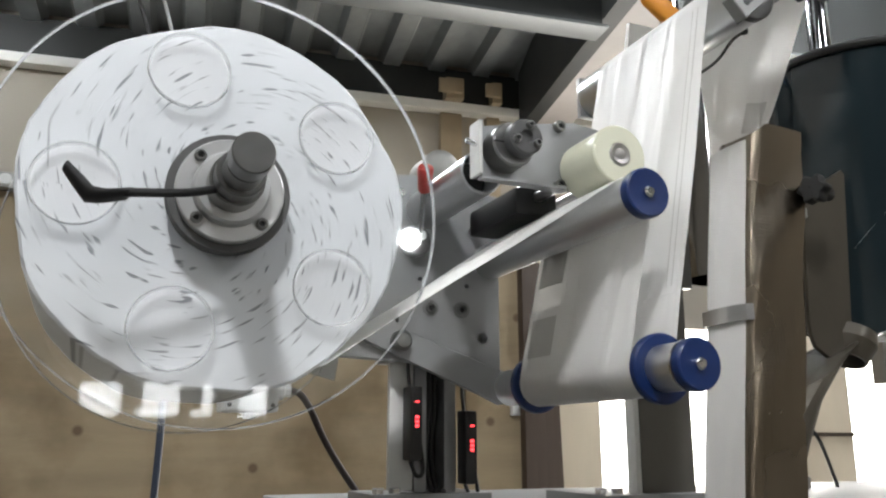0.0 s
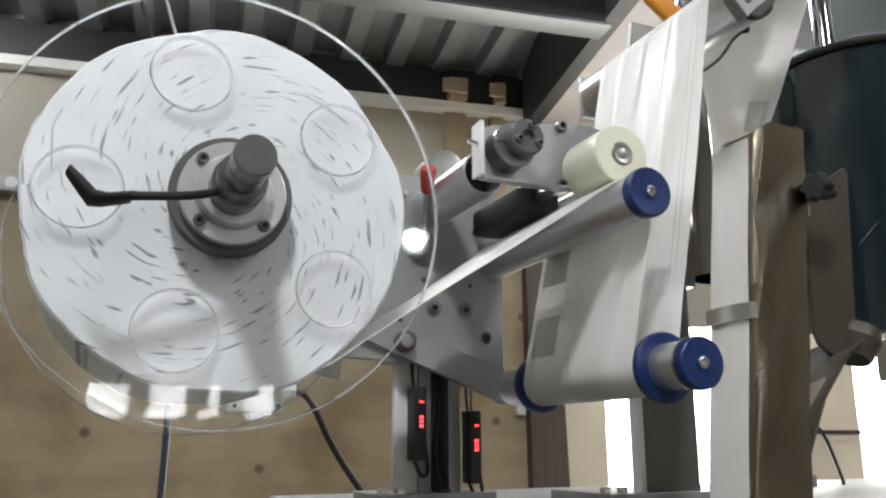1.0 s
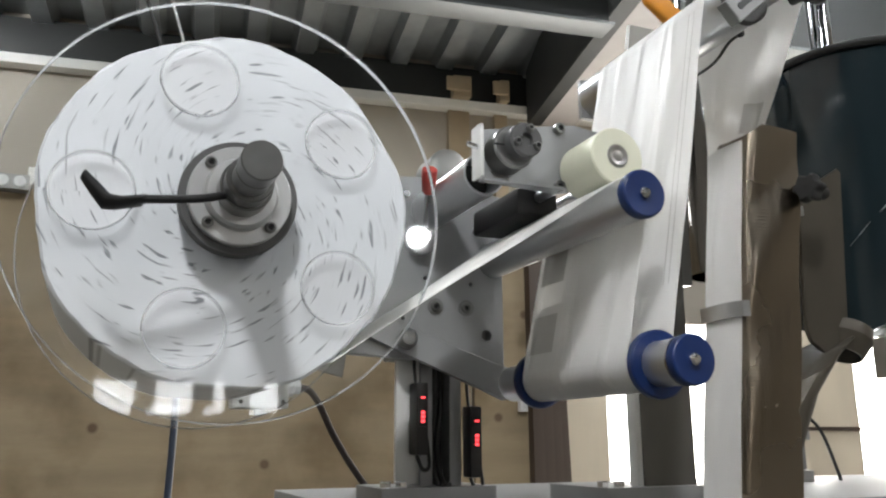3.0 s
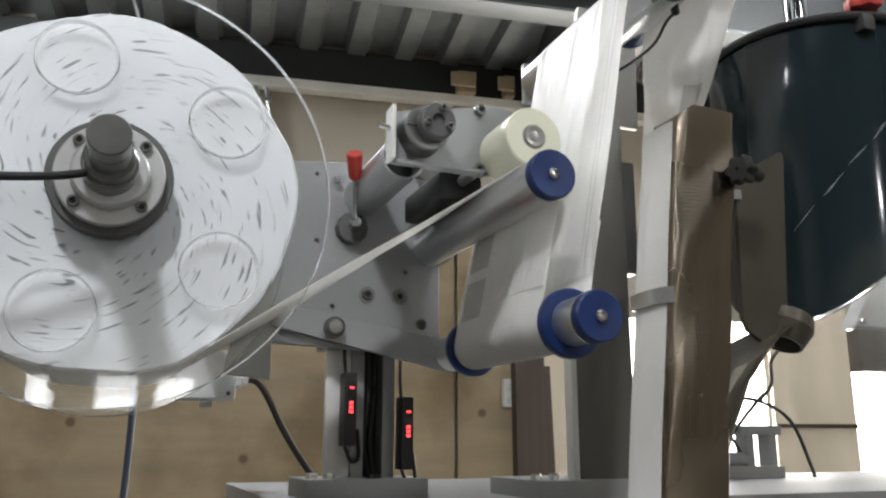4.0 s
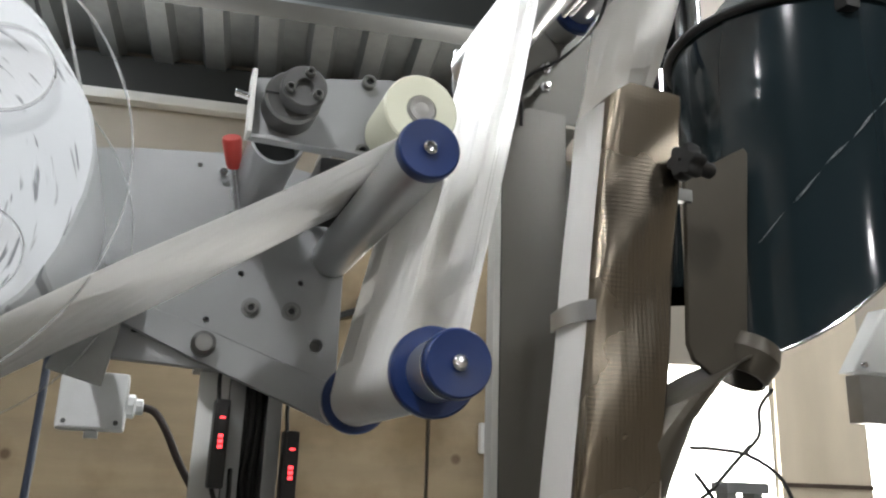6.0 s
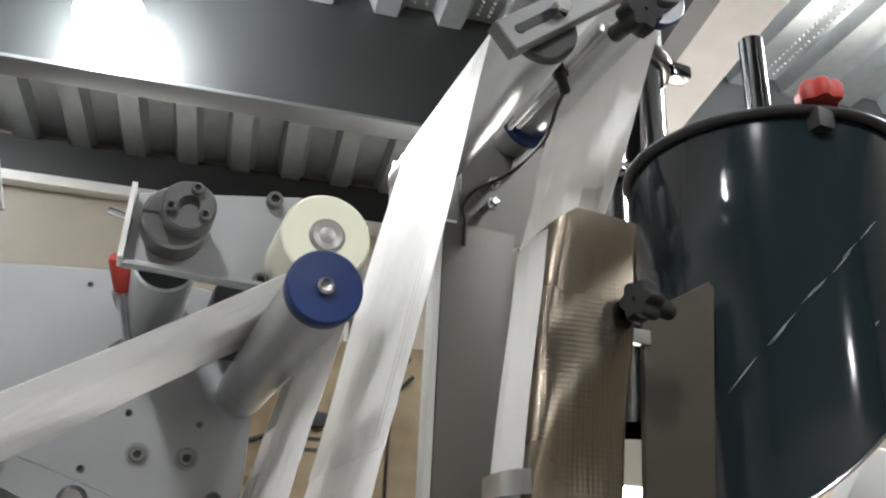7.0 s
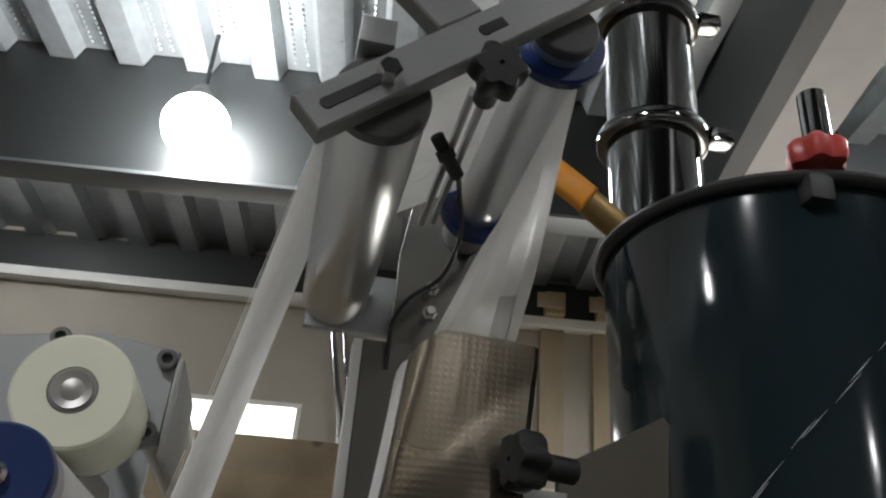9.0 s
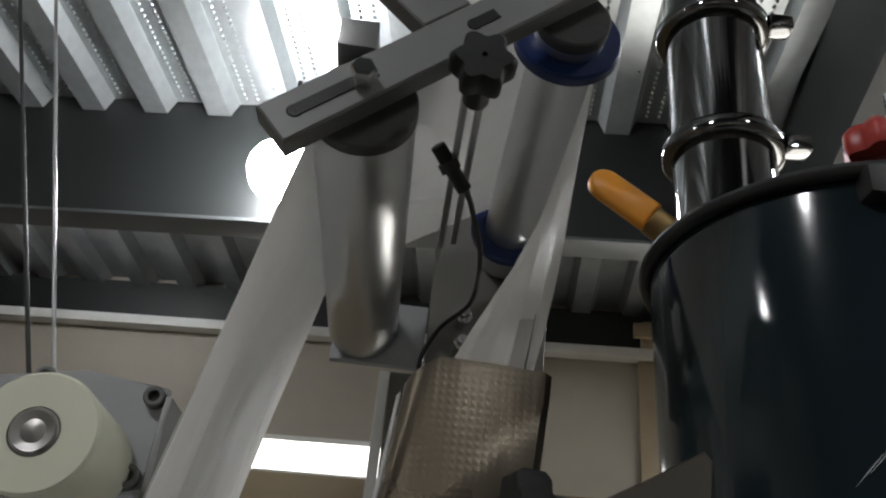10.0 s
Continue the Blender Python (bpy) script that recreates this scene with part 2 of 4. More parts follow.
PRINT = film_material("grey_printed_film", (0.62, 0.61, 0.59), 0.25)
WOUND = roll_material()
EMBOSSED = embossed_material()
CLEAR = clear_material("clear_acrylic", (0.985, 0.99, 0.99))
# Whitish tint paints in the light that gathers at cut acrylic edges.
CLEAREDGE = material("light_piped_edge", (0.80, 0.83, 0.84), 0.25, 0, 0, 200, 0.03, 10)
en = CLEAREDGE.node_tree
etr, emx = en.nodes.new("ShaderNodeBsdfTransparent"), en.nodes.new("ShaderNodeMixShader")
emx.inputs[0].default_value = 0.77
en.links.new(en.nodes["Principled BSDF"].outputs[0], emx.inputs[1]), en.links.new(etr.outputs[0], emx.inputs[2])
en.links.new(emx.outputs[0], en.nodes["Material Output"].inputs[0])
LAMPGLOW = glowing("lamp_glow", (0.965, 0.985, 1.0), 150)
BAYGLOW = glowing("bay_lamp_glow", (0.955, 0.98, 1.0), 210)
STENCIL = material("faded_black_ink", (0.05, 0.045, 0.04), 0.7, 0, 0.1, 60, 0.3, 40)
DIGITS = glowing("red_digits", (1.0, 0.05, 0.06), 3)
WINDOWGLOW = glowing("window_daylight", (0.97, 0.99, 1.0), 9)
DAYGLOW = glowing("daylight", (1.0, 0.975, 0.92), 7)


# ---- building tools ----
def thing(name, label, category, group="", at=(0, 0, 0)):
    ob = new(name)
    ob.location = at
    ob.empty_display_size = 0.02
    return tagged(ob, label, category, group)


def part(name, bm, mat, parent=None, label="", smooth=25):
    me = bpy.data.meshes.new(name)
    bmesh.ops.recalc_face_normals(bm, faces=bm.faces)
    bm.to_mesh(me)
    bm.free()
    for p in me.polygons:
        p.use_smooth = True
    me.materials.append(mat)
    ob = new(name, me)
    me.set_sharp_from_angle(angle=radians(smooth))
    if parent:
        ob.parent = parent
        up = parent
        shift = Vector()
        while up:
            shift += up.location
            up = up.parent
        me.transform(Matrix.Translation(-shift))
    if label:
        ob["label"] = label
    return ob


def box(x0, x1, y0, y1, z0, z1, bevel=0.0, bm=None):
    bm = bm or bmesh.new()
    r = bmesh.ops.create_cube(bm, size=1, matrix=Matrix.LocRotScale(((x0 + x1) / 2, (y0 + y1) / 2, (z0 + z1) / 2), None, (x1 - x0, y1 - y0, z1 - z0)))
    if bevel:
        es = list({e for v in r["verts"] for e in v.link_edges})
        bmesh.ops.bevel(bm, geom=es, offset=bevel, segments=2, affect="EDGES", profile=0.7)
    return bm


def turned(profile, a, b, seg=40, bm=None):
    """A solid of revolution about the line from a to b; profile: (distance along it, radius) pairs."""
    bm = bm or bmesh.new()
    a, b = Vector(a), Vector(b)
    q = (b - a).to_track_quat("Z", "Y").to_matrix()
    rings = []
    for d, r in profile:
        c = a + q @ Vector((0, 0, d))
        if r < 1e-6:
            rings.append([bm.verts.new(c)])
        else:
            rings.append([bm.verts.new(c + q @ Vector((r * math.cos(2 * math.pi * i / seg), r * math.sin(2 * math.pi * i / seg), 0))) for i in range(seg)])
    for p, n in zip(rings, rings[1:]):
        for i in range(seg):
            j = (i + 1) % seg
            if len(p) == 1 and len(n) == 1:
                continue
            if len(p) == 1:
                bm.faces.new((p[0], n[i], n[j]))
            elif len(n) == 1:
                bm.faces.new((p[i], p[j], n[0]))
            else:
                bm.faces.new((p[i], p[j], n[j], n[i]))
    return bm


def rod(a, b, r, bevel=0.0006, seg=32, bm=None):
    d = (Vector(b) - Vector(a)).length
    k = min(bevel, r * 0.5, d * 0.4)
    return turned([(0, 0), (0, r - k), (k, r), (d - k, r), (d, r - k), (d, 0)], a, b, seg, bm)


def pipe(a, b, r, wall, seg=40, bm=None):
    d = (Vector(b) - Vector(a)).length
    return turned([(0, r - wall), (0, r), (d, r), (d, r - wall), (0, r - wall)], a, b, seg, bm)


def sheet(outline, holes, y0, y1, bevel=0.0006):
    """An upright plate cut from an x-z outline with round holes (x, z, r), between y0 and y1."""
    cu = bpy.data.curves.new("cut", "CURVE")
    cu.dimensions, cu.fill_mode = "2D", "BOTH"
    cu.extrude, cu.bevel_depth, cu.bevel_resolution = (y1 - y0) / 2 - bevel, bevel, 0
    cu.offset = -bevel
    loops = [outline] + [[(x + r * math.cos(2 * math.pi * i / 48), z + r * math.sin(2 * math.pi * i / 48)) for i in range(48)] for x, z, r in holes]
    for pts in loops:
        s = cu.splines.new("POLY")
        s.points.add(len(pts) - 1)
        for p, (x, z) in zip(s.points, pts):
            p.co = (x, z, 0, 1)
        s.use_cyclic_u = True
    ob = bpy.data.objects.new("cut", cu)
    scene.collection.objects.link(ob)
    me = bpy.data.meshes.new_from_object(ob.evaluated_get(bpy.context.evaluated_depsgraph_get()))
    bm = bmesh.new()
    bm.from_mesh(me)
    bpy.data.objects.remove(ob), bpy.data.curves.remove(cu), bpy.data.meshes.remove(me)
    bmesh.ops.remove_doubles(bm, verts=bm.verts, dist=1e-5)
    bmesh.ops.transform(bm, verts=bm.verts, matrix=Matrix.Translation((0, (y0 + y1) / 2, 0)) @ Matrix.Rotation(radians(90), 4, "X"))
    return bm


def circle(x, z, r, n=96):
    return [(x + r * math.cos(2 * math.pi * i / n), z + r * math.sin(2 * math.pi * i / n)) for i in range(n)]


def loft(rows, thick=0.0, closed=False, bm=None):
    """A skin through rows of points; thick gives it a second face."""
    bm = bm or bmesh.new()
    vs = [[bm.verts.new(p) for p in row] for row in rows]
    fs = []
    for p, n in zip(vs, vs[1:]):
        k = len(p)
        for i in range(k if closed else k - 1):
            fs.append(bm.faces.new((p[i], p[(i + 1) % k], n[(i + 1) % k], n[i])))
    if thick:
        bmesh.ops.recalc_face_normals(bm, faces=fs)
        bmesh.ops.solidify(bm, geom=fs, thickness=thick)
    return bm


def cable(points, r, seg=10, steps=10):
    """A round cord along a smooth line through the points."""
    pts = [Vector(p) for p in points]
    line = []
    ext = [2 * pts[0] - pts[1]] + pts + [2 * pts[-1] - pts[-2]]
    for i in range(1, len(ext) - 2):
        p0, p1, p2, p3 = ext[i - 1:i + 3]
        for s in range(steps):
            t = s / steps
            line.append(0.5 * (2 * p1 + (p2 - p0) * t + (2 * p0 - 5 * p1 + 4 * p2 - p3) * t * t + (3 * p1 - p0 - 3 * p2 + p3) * t ** 3))
    line.append(pts[-1])
    rows = []
    side = Vector((0.3, 0.9, 0.2))
    for i, p in enumerate(line):
        d = (line[min(i + 1, len(line) - 1)] - line[max(i - 1, 0)]).normalized()
        u = d.cross(side).normalized()
        v = d.cross(u)
        rows.append([p + r * (math.cos(2 * math.pi * k / seg) * u + math.sin(2 * math.pi * k / seg) * v) for k in range(seg)])
    bm = loft(rows, closed=True)
    bm.verts.ensure_lookup_table()
    bm.faces.new(bm.verts[:seg])
    bm.faces.new(bm.verts[-seg:])
    return bm


def socket_screw(parent, x, y, z, r=0.0065, h=0.006):
    """A hexagon-socket cap screw that points at -y."""
    d = 0.55 * r
    # A black disc paints the shade at the bottom of the recess.
    part("socket", turned([(0, d), (0.0002, d), (0.0002, 0)], (x, y - h + 0.0028, z), (x, y - 1, z), 6), BLACK, parent, "black disc for the shade in the hexagon socket", 20)
    return part("screw", turned([(0, r), (h - 0.0008, r), (h, r - 0.0008), (h, d), (h - 0.003, d * 0.95), (h - 0.003, 0)], (x, y, z), (x, y - 1, z), 20), SHAFT, parent, "steel socket screw")


def hex_bolt(parent, x, y, z, r=0.006, h=0.005, axis=(0, -1, 0)):
    a = Vector((x, y, z))
    return part("bolt", turned([(0, 0), (0, r), (h * 0.8, r), (h, r * 0.85), (h, 0)], a, a + Vector(axis), 6), CHROME, parent, "bright hexagon bolt", 20)


# ---- the hall ----
ROOM = pose(0, 1.898, 0, 0, 0, -7.3)


def placed(ob):
    ob.matrix_world = ROOM @ ob.matrix_world
    return ob


def structure(name, bm, mat, label, smooth=25):
    ob = part(name, bm, mat, None, "", smooth)
    tagged(ob, label, name.split("_")[0], kind="structure")
    return placed(ob)


def ribbed(x0, x1, step, depth, along, lo, hi, at, flat=0.45):
    """Trapezoid sheeting: ribs that run along z (a wall) or along y (a ceiling)."""
    prof = []
    x = x0
    while x < x1:
        for f, d in ((0, 0), (flat, 0), (flat + 0.1, depth), (0.9, depth)):
            prof.append((x + f * step, d))
        x += step
    rows = []
    for v in (lo, hi):
        rows.append([(x, at + d, v) if along == "z" else (x, v, at - d) for x, d in prof])
    return loft(rows, 0.0012)


WINDOW_SPANS = ((-0.27, -0.19), (0.0, 0.16), (0.25, 0.40), (0.50, 0.54), (0.72, 0.78))


DECK, FAR_END, BEAM_Y = 3.68, 2.2, 0.91   # underside of the roof deck; far wall and roof beam in the room


def far_deck():
    """The deck beyond the beam: ribs that run down towards the far wall."""
    prof = []
    x = -3.4
    while x < 4.4:
        for f, d in ((0, 0), (0.45, 0), (0.55, 0.06), (0.9, 0.06)):
            prof.append((x + f * 0.255, d))
        x += 0.255
    return loft([[(x, y, z - d) for x, d in prof] for y, z in ((BEAM_Y + 0.02, DECK + 0.02), (1.6, DECK - 0.06), (FAR_END + 0.04, 3.56))], 0.0012)


def hall():
    structure("floor", box(-3.6, 4.6, -5, 1.1, -0.1, 0), FLOORMAT, "grey concrete floor of the workshop")
    # plywood sheets of the rear partition, with a door opening to the yard
    for x0, x1 in ((-3.2, -1.62), (-1.612, -0.395), (-0.387, 0.83), (0.838, 1.0)):
        structure("wall_plywood", box(x0, x1, 0.0, 0.018, 0, 2.045, 0.001), PLY, "pale knotty plywood sheet of the rear wall")
    structure("wall_panel", box(-3.2, 1.30, 2.25, 2.31, 0, 3.75), PANEL, "beige far wall seen above the plywood")
    structure("wall_upper_panel", box(1.30, 4.2, 2.25, 2.31, 2.3, 3.75), PANEL, "beige far wall above the yard opening")
    structure("wall_side_panel", box(-3.2, -3.14, 0.06, 2.25, 0, 3.75), PANEL, "beige side wall of the far bay")
    structure("floor_far", box(-3.2, 4.2, 1.1, 2.9, -0.1, -0.002), FLOORMAT, "grey concrete floor of the far bay")
    structure("wall_lower_panel", box(-3.2, 1.0, 0.03, 0.06, 0, 2.0), PANEL, "beige wall panel behind the plywood")
    structure("wall_right_panel", box(1.0, 1.195, 0.03, 0.06, 0, 2.0), GLAREPANEL, "beige wall panel beside the doorway")
    structure("wall_far_panel", box(1.70, 1.945, 0.03, 0.06, 0, 2.0), GLAREPANEL, "beige wall panel beside the doorway")
    structure("wall_end_panel", box(2.25, 4.2, 0.03, 0.06, 0, 2.0), GLAREPANEL, "beige wall panel beyond the second doorway")
    structure("trim_joint", box(1.70, 1.945, 0.024, 0.03, 1.52, 1.53), DARKWOOD, "dark joint in the wall panel")
    structure("wall_lintel", box(0.99, 4.2, 0.062, 0.085, 1.80, 2.045), PANEL, "beige panel over the doorway")
    structure("trim_rail", box(-3.2, 4.2, FAR_END - 0.03, FAR_END + 0.048, 3.268, 3.318, 0.004), WHITEPAINT, "white steel rail along the head of the far wall")
    structure("trim_eaves", box(-3.2, 4.2, FAR_END, FAR_END + 0.046, 3.320, 3.52, 0.003), DARKSTEEL, "dark steel eaves strip above the white rail")
    structure("ceiling_far", far_deck(), WALLSHEET, "ribbed galvanised roof deck of the far bay")
    for x0, x1 in ((-3.2, 1.715), (2.02, 4.2)):
        structure("trim_flange", box(x0, x1, BEAM_Y - 0.06, BEAM_Y + 0.06, 3.12, 3.134, 0.003), FLANGE, "pale lower flange of the roof beam")
        structure("wall_beam", box(x0, x1, BEAM_Y - 0.008, BEAM_Y + 0.008, 3.136, DECK + 0.06, 0.002), DARKSTEEL, "dark painted web of the roof beam")
    # The deck stops at -2.4; the unseen dark roof beyond darkens hopper reflections.
    structure("ceiling", ribbed(-3.4, 4.4, 0.255, 0.06, "y", -2.4, BEAM_Y - 0.012, DECK), GALV, "ribbed galvanised metal roof deck")
    structure("roof", box(-3.6, 4.6, -5, 2.4, 3.76, 3.82), DARKSTEEL, "dark roof above the metal deck")
    structure("wall_left", box(-3.5, -3.2, -5, 2.4, 0, 3.75), PANEL, "beige side wall")
    structure("wall_right", box(4.2, 4.5, -5, 2.4, 0, 3.75), PANEL, "beige side wall")
    structure("wall_front", box(-3.5, 4.5, -5, -4.8, 0, 2.3), PANEL, "beige front wall")
    # Added out of view: dark so that the hopper mirrors little light.
    structure("wall_front_upper", box(-3.5, 4.5, -5, -4.8, 2.302, 3.75), DARKSTEEL, "unseen dark upper wall, added to darken reflections")
    structure("backdrop", box(1.35, 4.2, 2.28, 2.30, -0.1, 2.3), DAYGLOW, "bright daylight of the yard behind the doorway")
    # rows of pressed dimples along the roof ribs
    dot = bmesh.new()
    bmesh.ops.create_icosphere(dot, subdivisions=1, radius=0.0075)
    vs = [v.co.copy() for v in dot.verts]
    fs = [tuple(v.index for v in f.verts) for f in dot.faces]
    dot.free()
    verts, faces = [], []
    for k in range(5, 24):
        for off in (0.033, 0.080):
            for s in range(70):
                o = Vector((-3.4 + 0.255 * k + off, -0.97 + 0.0265 * s, DECK - 0.003))
                n0 = len(verts)
                verts.extend(v + o for v in vs)
                faces.extend(tuple(i + n0 for i in f) for f in fs)
    me = bpy.data.meshes.new("ceiling_dimples")
    me.from_pydata(verts, [], faces)
    me.materials.append(GALV)
    placed(tagged(new("ceiling_dimples", me), "rows of pressed dimples in the roof deck", "roof deck", kind="stuff"))
    # a roof girder that runs to the far wall: dark boxed web over a pale bottom plate
    m = ROOM @ pose(1.73, 0, 0, 0, 0, -4.9)
    for name, x0, x1, z0, z1, mat, label in (("beam_plate", 0.0, 0.19, 3.200, 3.212, DULLWHITE, "dull pale bottom plate of the roof girder"), ("beam_web", -0.078, 0.06, 3.214, DECK + 0.07, DARKSTEEL, "dark web of the roof girder"), ("beam_lip", -0.078, -0.001, 3.198, 3.2135, DARKSTEEL, "dark lip along the roof girder")):
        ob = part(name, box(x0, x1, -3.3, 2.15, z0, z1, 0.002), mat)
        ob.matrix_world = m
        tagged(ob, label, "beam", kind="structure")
    for x0, x1 in WINDOW_SPANS:
        ob = part("window_pane", box(x0, x1, -2.80, -2.78, 1.625, 1.755), WINDOWGLOW)
        tagged(ob, "bright window pane at the front of the workshop", "window", kind="structure")
    structure("window_1", box(-0.62, 0.245, 2.236, 2.247, 2.605, 2.745), DAYGLOW, "bright narrow window in the far wall")
    for x0, x1, z0, z1 in ((-0.66, 0.27, 2.746, 2.77), (-0.66, 0.27, 2.585, 2.604), (0.246, 0.27, 2.6045, 2.7455), (-0.66, -0.621, 2.6045, 2.7455)):
        structure("window_frame", box(x0, x1, 2.225, 2.246, z0, z1, 0.003), WHITEPAINT, "white frame of the narrow window")


hall()


def round_lamp(at, globe=0.085, glow=LAMPGLOW):
    ob = thing("high_bay_lamp", "round white lamp shining under the metal roof", "lamp", "roof lamps", at)
    x, y, z = at
    part("housing", turned([(0, 0), (0, 0.035), (0.03, 0.05), (0.06, 0.05), (0.06, 0.03)], (x, y, z + globe + 0.045), (x, y, z - 1), 40), DARKSTEEL, ob)
    part("diffuser", turned([(globe * (1 - math.cos(math.pi * i / 16)), globe * math.sin(math.pi * i / 16) * (1 if i < 9 else 0.97)) for i in range(17)], (x, y, z + globe), (x, y, z - 1), 40), glow, ob, "glowing white globe")
    part("rod", rod((x, y, z + globe + 0.04), (x, y, 3.762), 0.008), DARKSTEEL, ob)
    return ob


round_lamp(LAMP_BACK, 0.115, BAYGLOW)
round_lamp(LAMP_FRONT + Vector((0, 0, 0.06)))
round_lamp(LAMP_SIDE, 0.14)
# The next two lamps are unseen, added as soft fill from the front.
round_lamp(Vector((1.55, -0.7, 2.95)), 0.075)
round_lamp(Vector((-1.7, -0.2, 2.95)), 0.07)
# Unseen lamp, hidden behind the beam web to brighten the far bay.
round_lamp(Vector((-1.0, 3.25, 3.47)), 0.078)
round_lamp(Vector((1.36, -2.5, 2.44)), 0.05)


# ---- the film reel ----
RX, RZ, RR = 0.075, 1.654, 0.124


def reel():
    ob = thing("film_reel", "large roll of white packing film between clear discs", "film reel", at=(RX, 0.53, RZ))
    random.seed(4)
    n = 120
    out = []
    for i in range(n):
        a = 2 * math.pi * i / n
        out.append((a, RR * (1 + 0.010 * math.sin(5 * a + 1) + 0.008 * math.sin(9 * a) + 0.004 * random.uniform(-1, 1))))
    bm = bmesh.new()
    rows = []
    for y, k in ((0.536, 0.2), (0.536, 0.985), (0.5385, 1.0), (0.695, 1.0), (0.698, 0.985), (0.698, 0.2)):
        rows.append([(RX + r * k * math.cos(a), y, RZ + r * k * math.sin(a)) for a, r in out])
    loft(rows, closed=True, bm=bm)
    part("film_roll", bm, WOUND, ob, "white film wound in a thick scuffed roll", 20)
    holes = [(RX + 0.0895 * math.cos(radians(36 + 72 * i)), RZ + 0.0895 * math.sin(radians(36 + 72 * i)), 0.026) for i in range(5)]
    for y0, y1 in ((0.5265, 0.5315), (0.702, 0.707)):
        d = part("disc", sheet(circle(RX, RZ, 0.1455), holes + [(RX, RZ, 0.024)], y0, y1), CLEAR, ob, "clear acrylic disc with five round holes", 10)
        d.visible_shadow = False
        part("disc_edge", turned([(0, 0.1454), (0, 0.1461), (y1 - y0, 0.1461), (y1 - y0, 0.1454), (0, 0.1454)], (RX, y1, RZ), (RX, 0, RZ), 96), CLEAREDGE, d, "cut edge of the disc, painted pale for piped light")
        for hx, hz, hr in holes:
            part("hole_edge", turned([(0, hr - 0.0014), (0, hr), (y1 - y0, hr), (y1 - y0, hr - 0.0004), (0, hr - 0.0014)], (hx, y1, hz), (hx, 0, hz), 48), CLEAREDGE, d)
    part("gasket", turned([(0, 0.029), (0, 0.0384), (0.011, 0.0388), (0.0125, 0.0382), (0.0125, 0.029)], (RX, 0.5262, RZ), (RX, 0, RZ), 56), DARKRING, ob, "dark rubber ring")
    fl = part("flange", turned([(0, 0.01), (0, 0.0335), (0.0105, 0.0335), (0.0115, 0.0325), (0.0115, 0.0240), (0.0175, 0.0235), (0.0200, 0.0218), (0.0200, 0.01)], (RX, 0.5195, RZ), (RX, 0, RZ), 56), FLANGEALU, ob, "bright turned hub flange")
    for i in range(4):
        a = radians(45 + 90 * i)
        socket_screw(fl, RX + 0.0282 * math.cos(a), 0.5085, RZ + 0.0282 * math.sin(a), 0.0038, 0.004)
    part("shaft", turned([(0, 0.0), (0, 0.0166), (0.031, 0.0166), (0.032, 0.0158), (0.032, 0.0148), (0.045, 0.0148), (0.046, 0.0140), (0.046, 0.0116), (0.063, 0.0116), (0.0635, 0.0106), (0.067, 0.0106), (0.0675, 0.0122), (0.082, 0.0122), (0.083, 0.0115), (0.083, 0)], (RX, 0.515, RZ), (RX, 0, RZ), 48), SHAFT, ob, "grey stepped steel shaft")
    part("axle", rod((RX, 0.51, RZ), (RX, 0.86, RZ), 0.0124), STEEL, ob)
    lv = part("clamp_lever", cable([(RX - 0.013, 0.484, RZ - 0.008), (0.044, 0.479, 1.6405), (0.011, 0.474, 1.6352)], 0.0026, 12), BLACK, ob, "black clamping lever")
    part("grip", loft([[(c[0] + w * k[0] * 0.4, c[1] + w * k[1], c[2] + w * k[2]) for k in [(math.cos(a), math.sin(a), 0.75 * math.cos(a + 0.4)) for a in [2 * math.pi * i / 12 for i in range(12)]]] for c, w in (((0.0155, 0.4765, 1.6355), 0.001), ((0.015, 0.476, 1.6355), 0.0048), ((0.001, 0.475, 1.6322), 0.0052), ((-0.0055, 0.474, 1.6322), 0.0056), ((-0.0115, 0.473, 1.6385), 0.0050), ((-0.0185, 0.472, 1.6462), 0.0036), ((-0.019, 0.4718, 1.6468), 0.0005))], closed=True), BLACK, lv, "bent black plastic grip", 50)
    return ob


reel()


# ---- the unwind plate and what is bolted to it ----
PY = 0.776


def unwind_plate():
    ob = thing("unwind_plate", "grey machine plate with holes, carrying the film rollers", "machine plate", at=(0.3, PY, 1.6))
    holes = [(0.379, 1.607, 0.0055), (0.361, 1.661, 0.0022), (0.266, 1.687, 0.0026), (0.309, 1.664, 0.0022), (0.284, 1.621, 0.0022), (0.337, 1.745, 0.0016), (0.264, 1.758, 0.0018), (0.33, 1.592, 0.0022)]
    out = [(0.165, 1.585), (0.399, 1.575), (0.399, 1.762), (0.30, 1.775), (0.262, 1.771), (0.214, 1.766), (0.165, 1.758)]
    part("plate", sheet(out, holes, PY, PY + 0.012, 0.0008), ALU, ob, "grey anodised plate")
    part("slot", box(0.226, 0.262, PY - 0.0006, PY + 0.002, 1.605, 1.610, 0.0004), BLACK, ob, "narrow dark slot")
    for x, z in ((0.320, 1.635), (0.355, 1.635)):
        # The washer is coloured dark to draw the shadow-like gap round the screw.
        part("washer", turned([(0, 0.005), (0, 0.0085), (0.0012, 0.0085), (0.0012, 0.005)], (x, PY, z), (x, 0, z), 28), BAR, ob)
        socket_screw(ob, x, PY, z, 0.0058, 0.004)
    for x0, x1 in ((0.28, 0.32), (0.34, 0.396)):
        part("bearer", box(x0, x1, PY + 0.012, PY + 0.05, 1.58, 1.74, 0.002), GREYPLATE, ob)
    part("carrier", box(0.04, 0.2, PY + 0.02, PY + 0.05, 1.63, 1.68, 0.002), GREYPLATE, ob)
    return ob


unwind_plate()


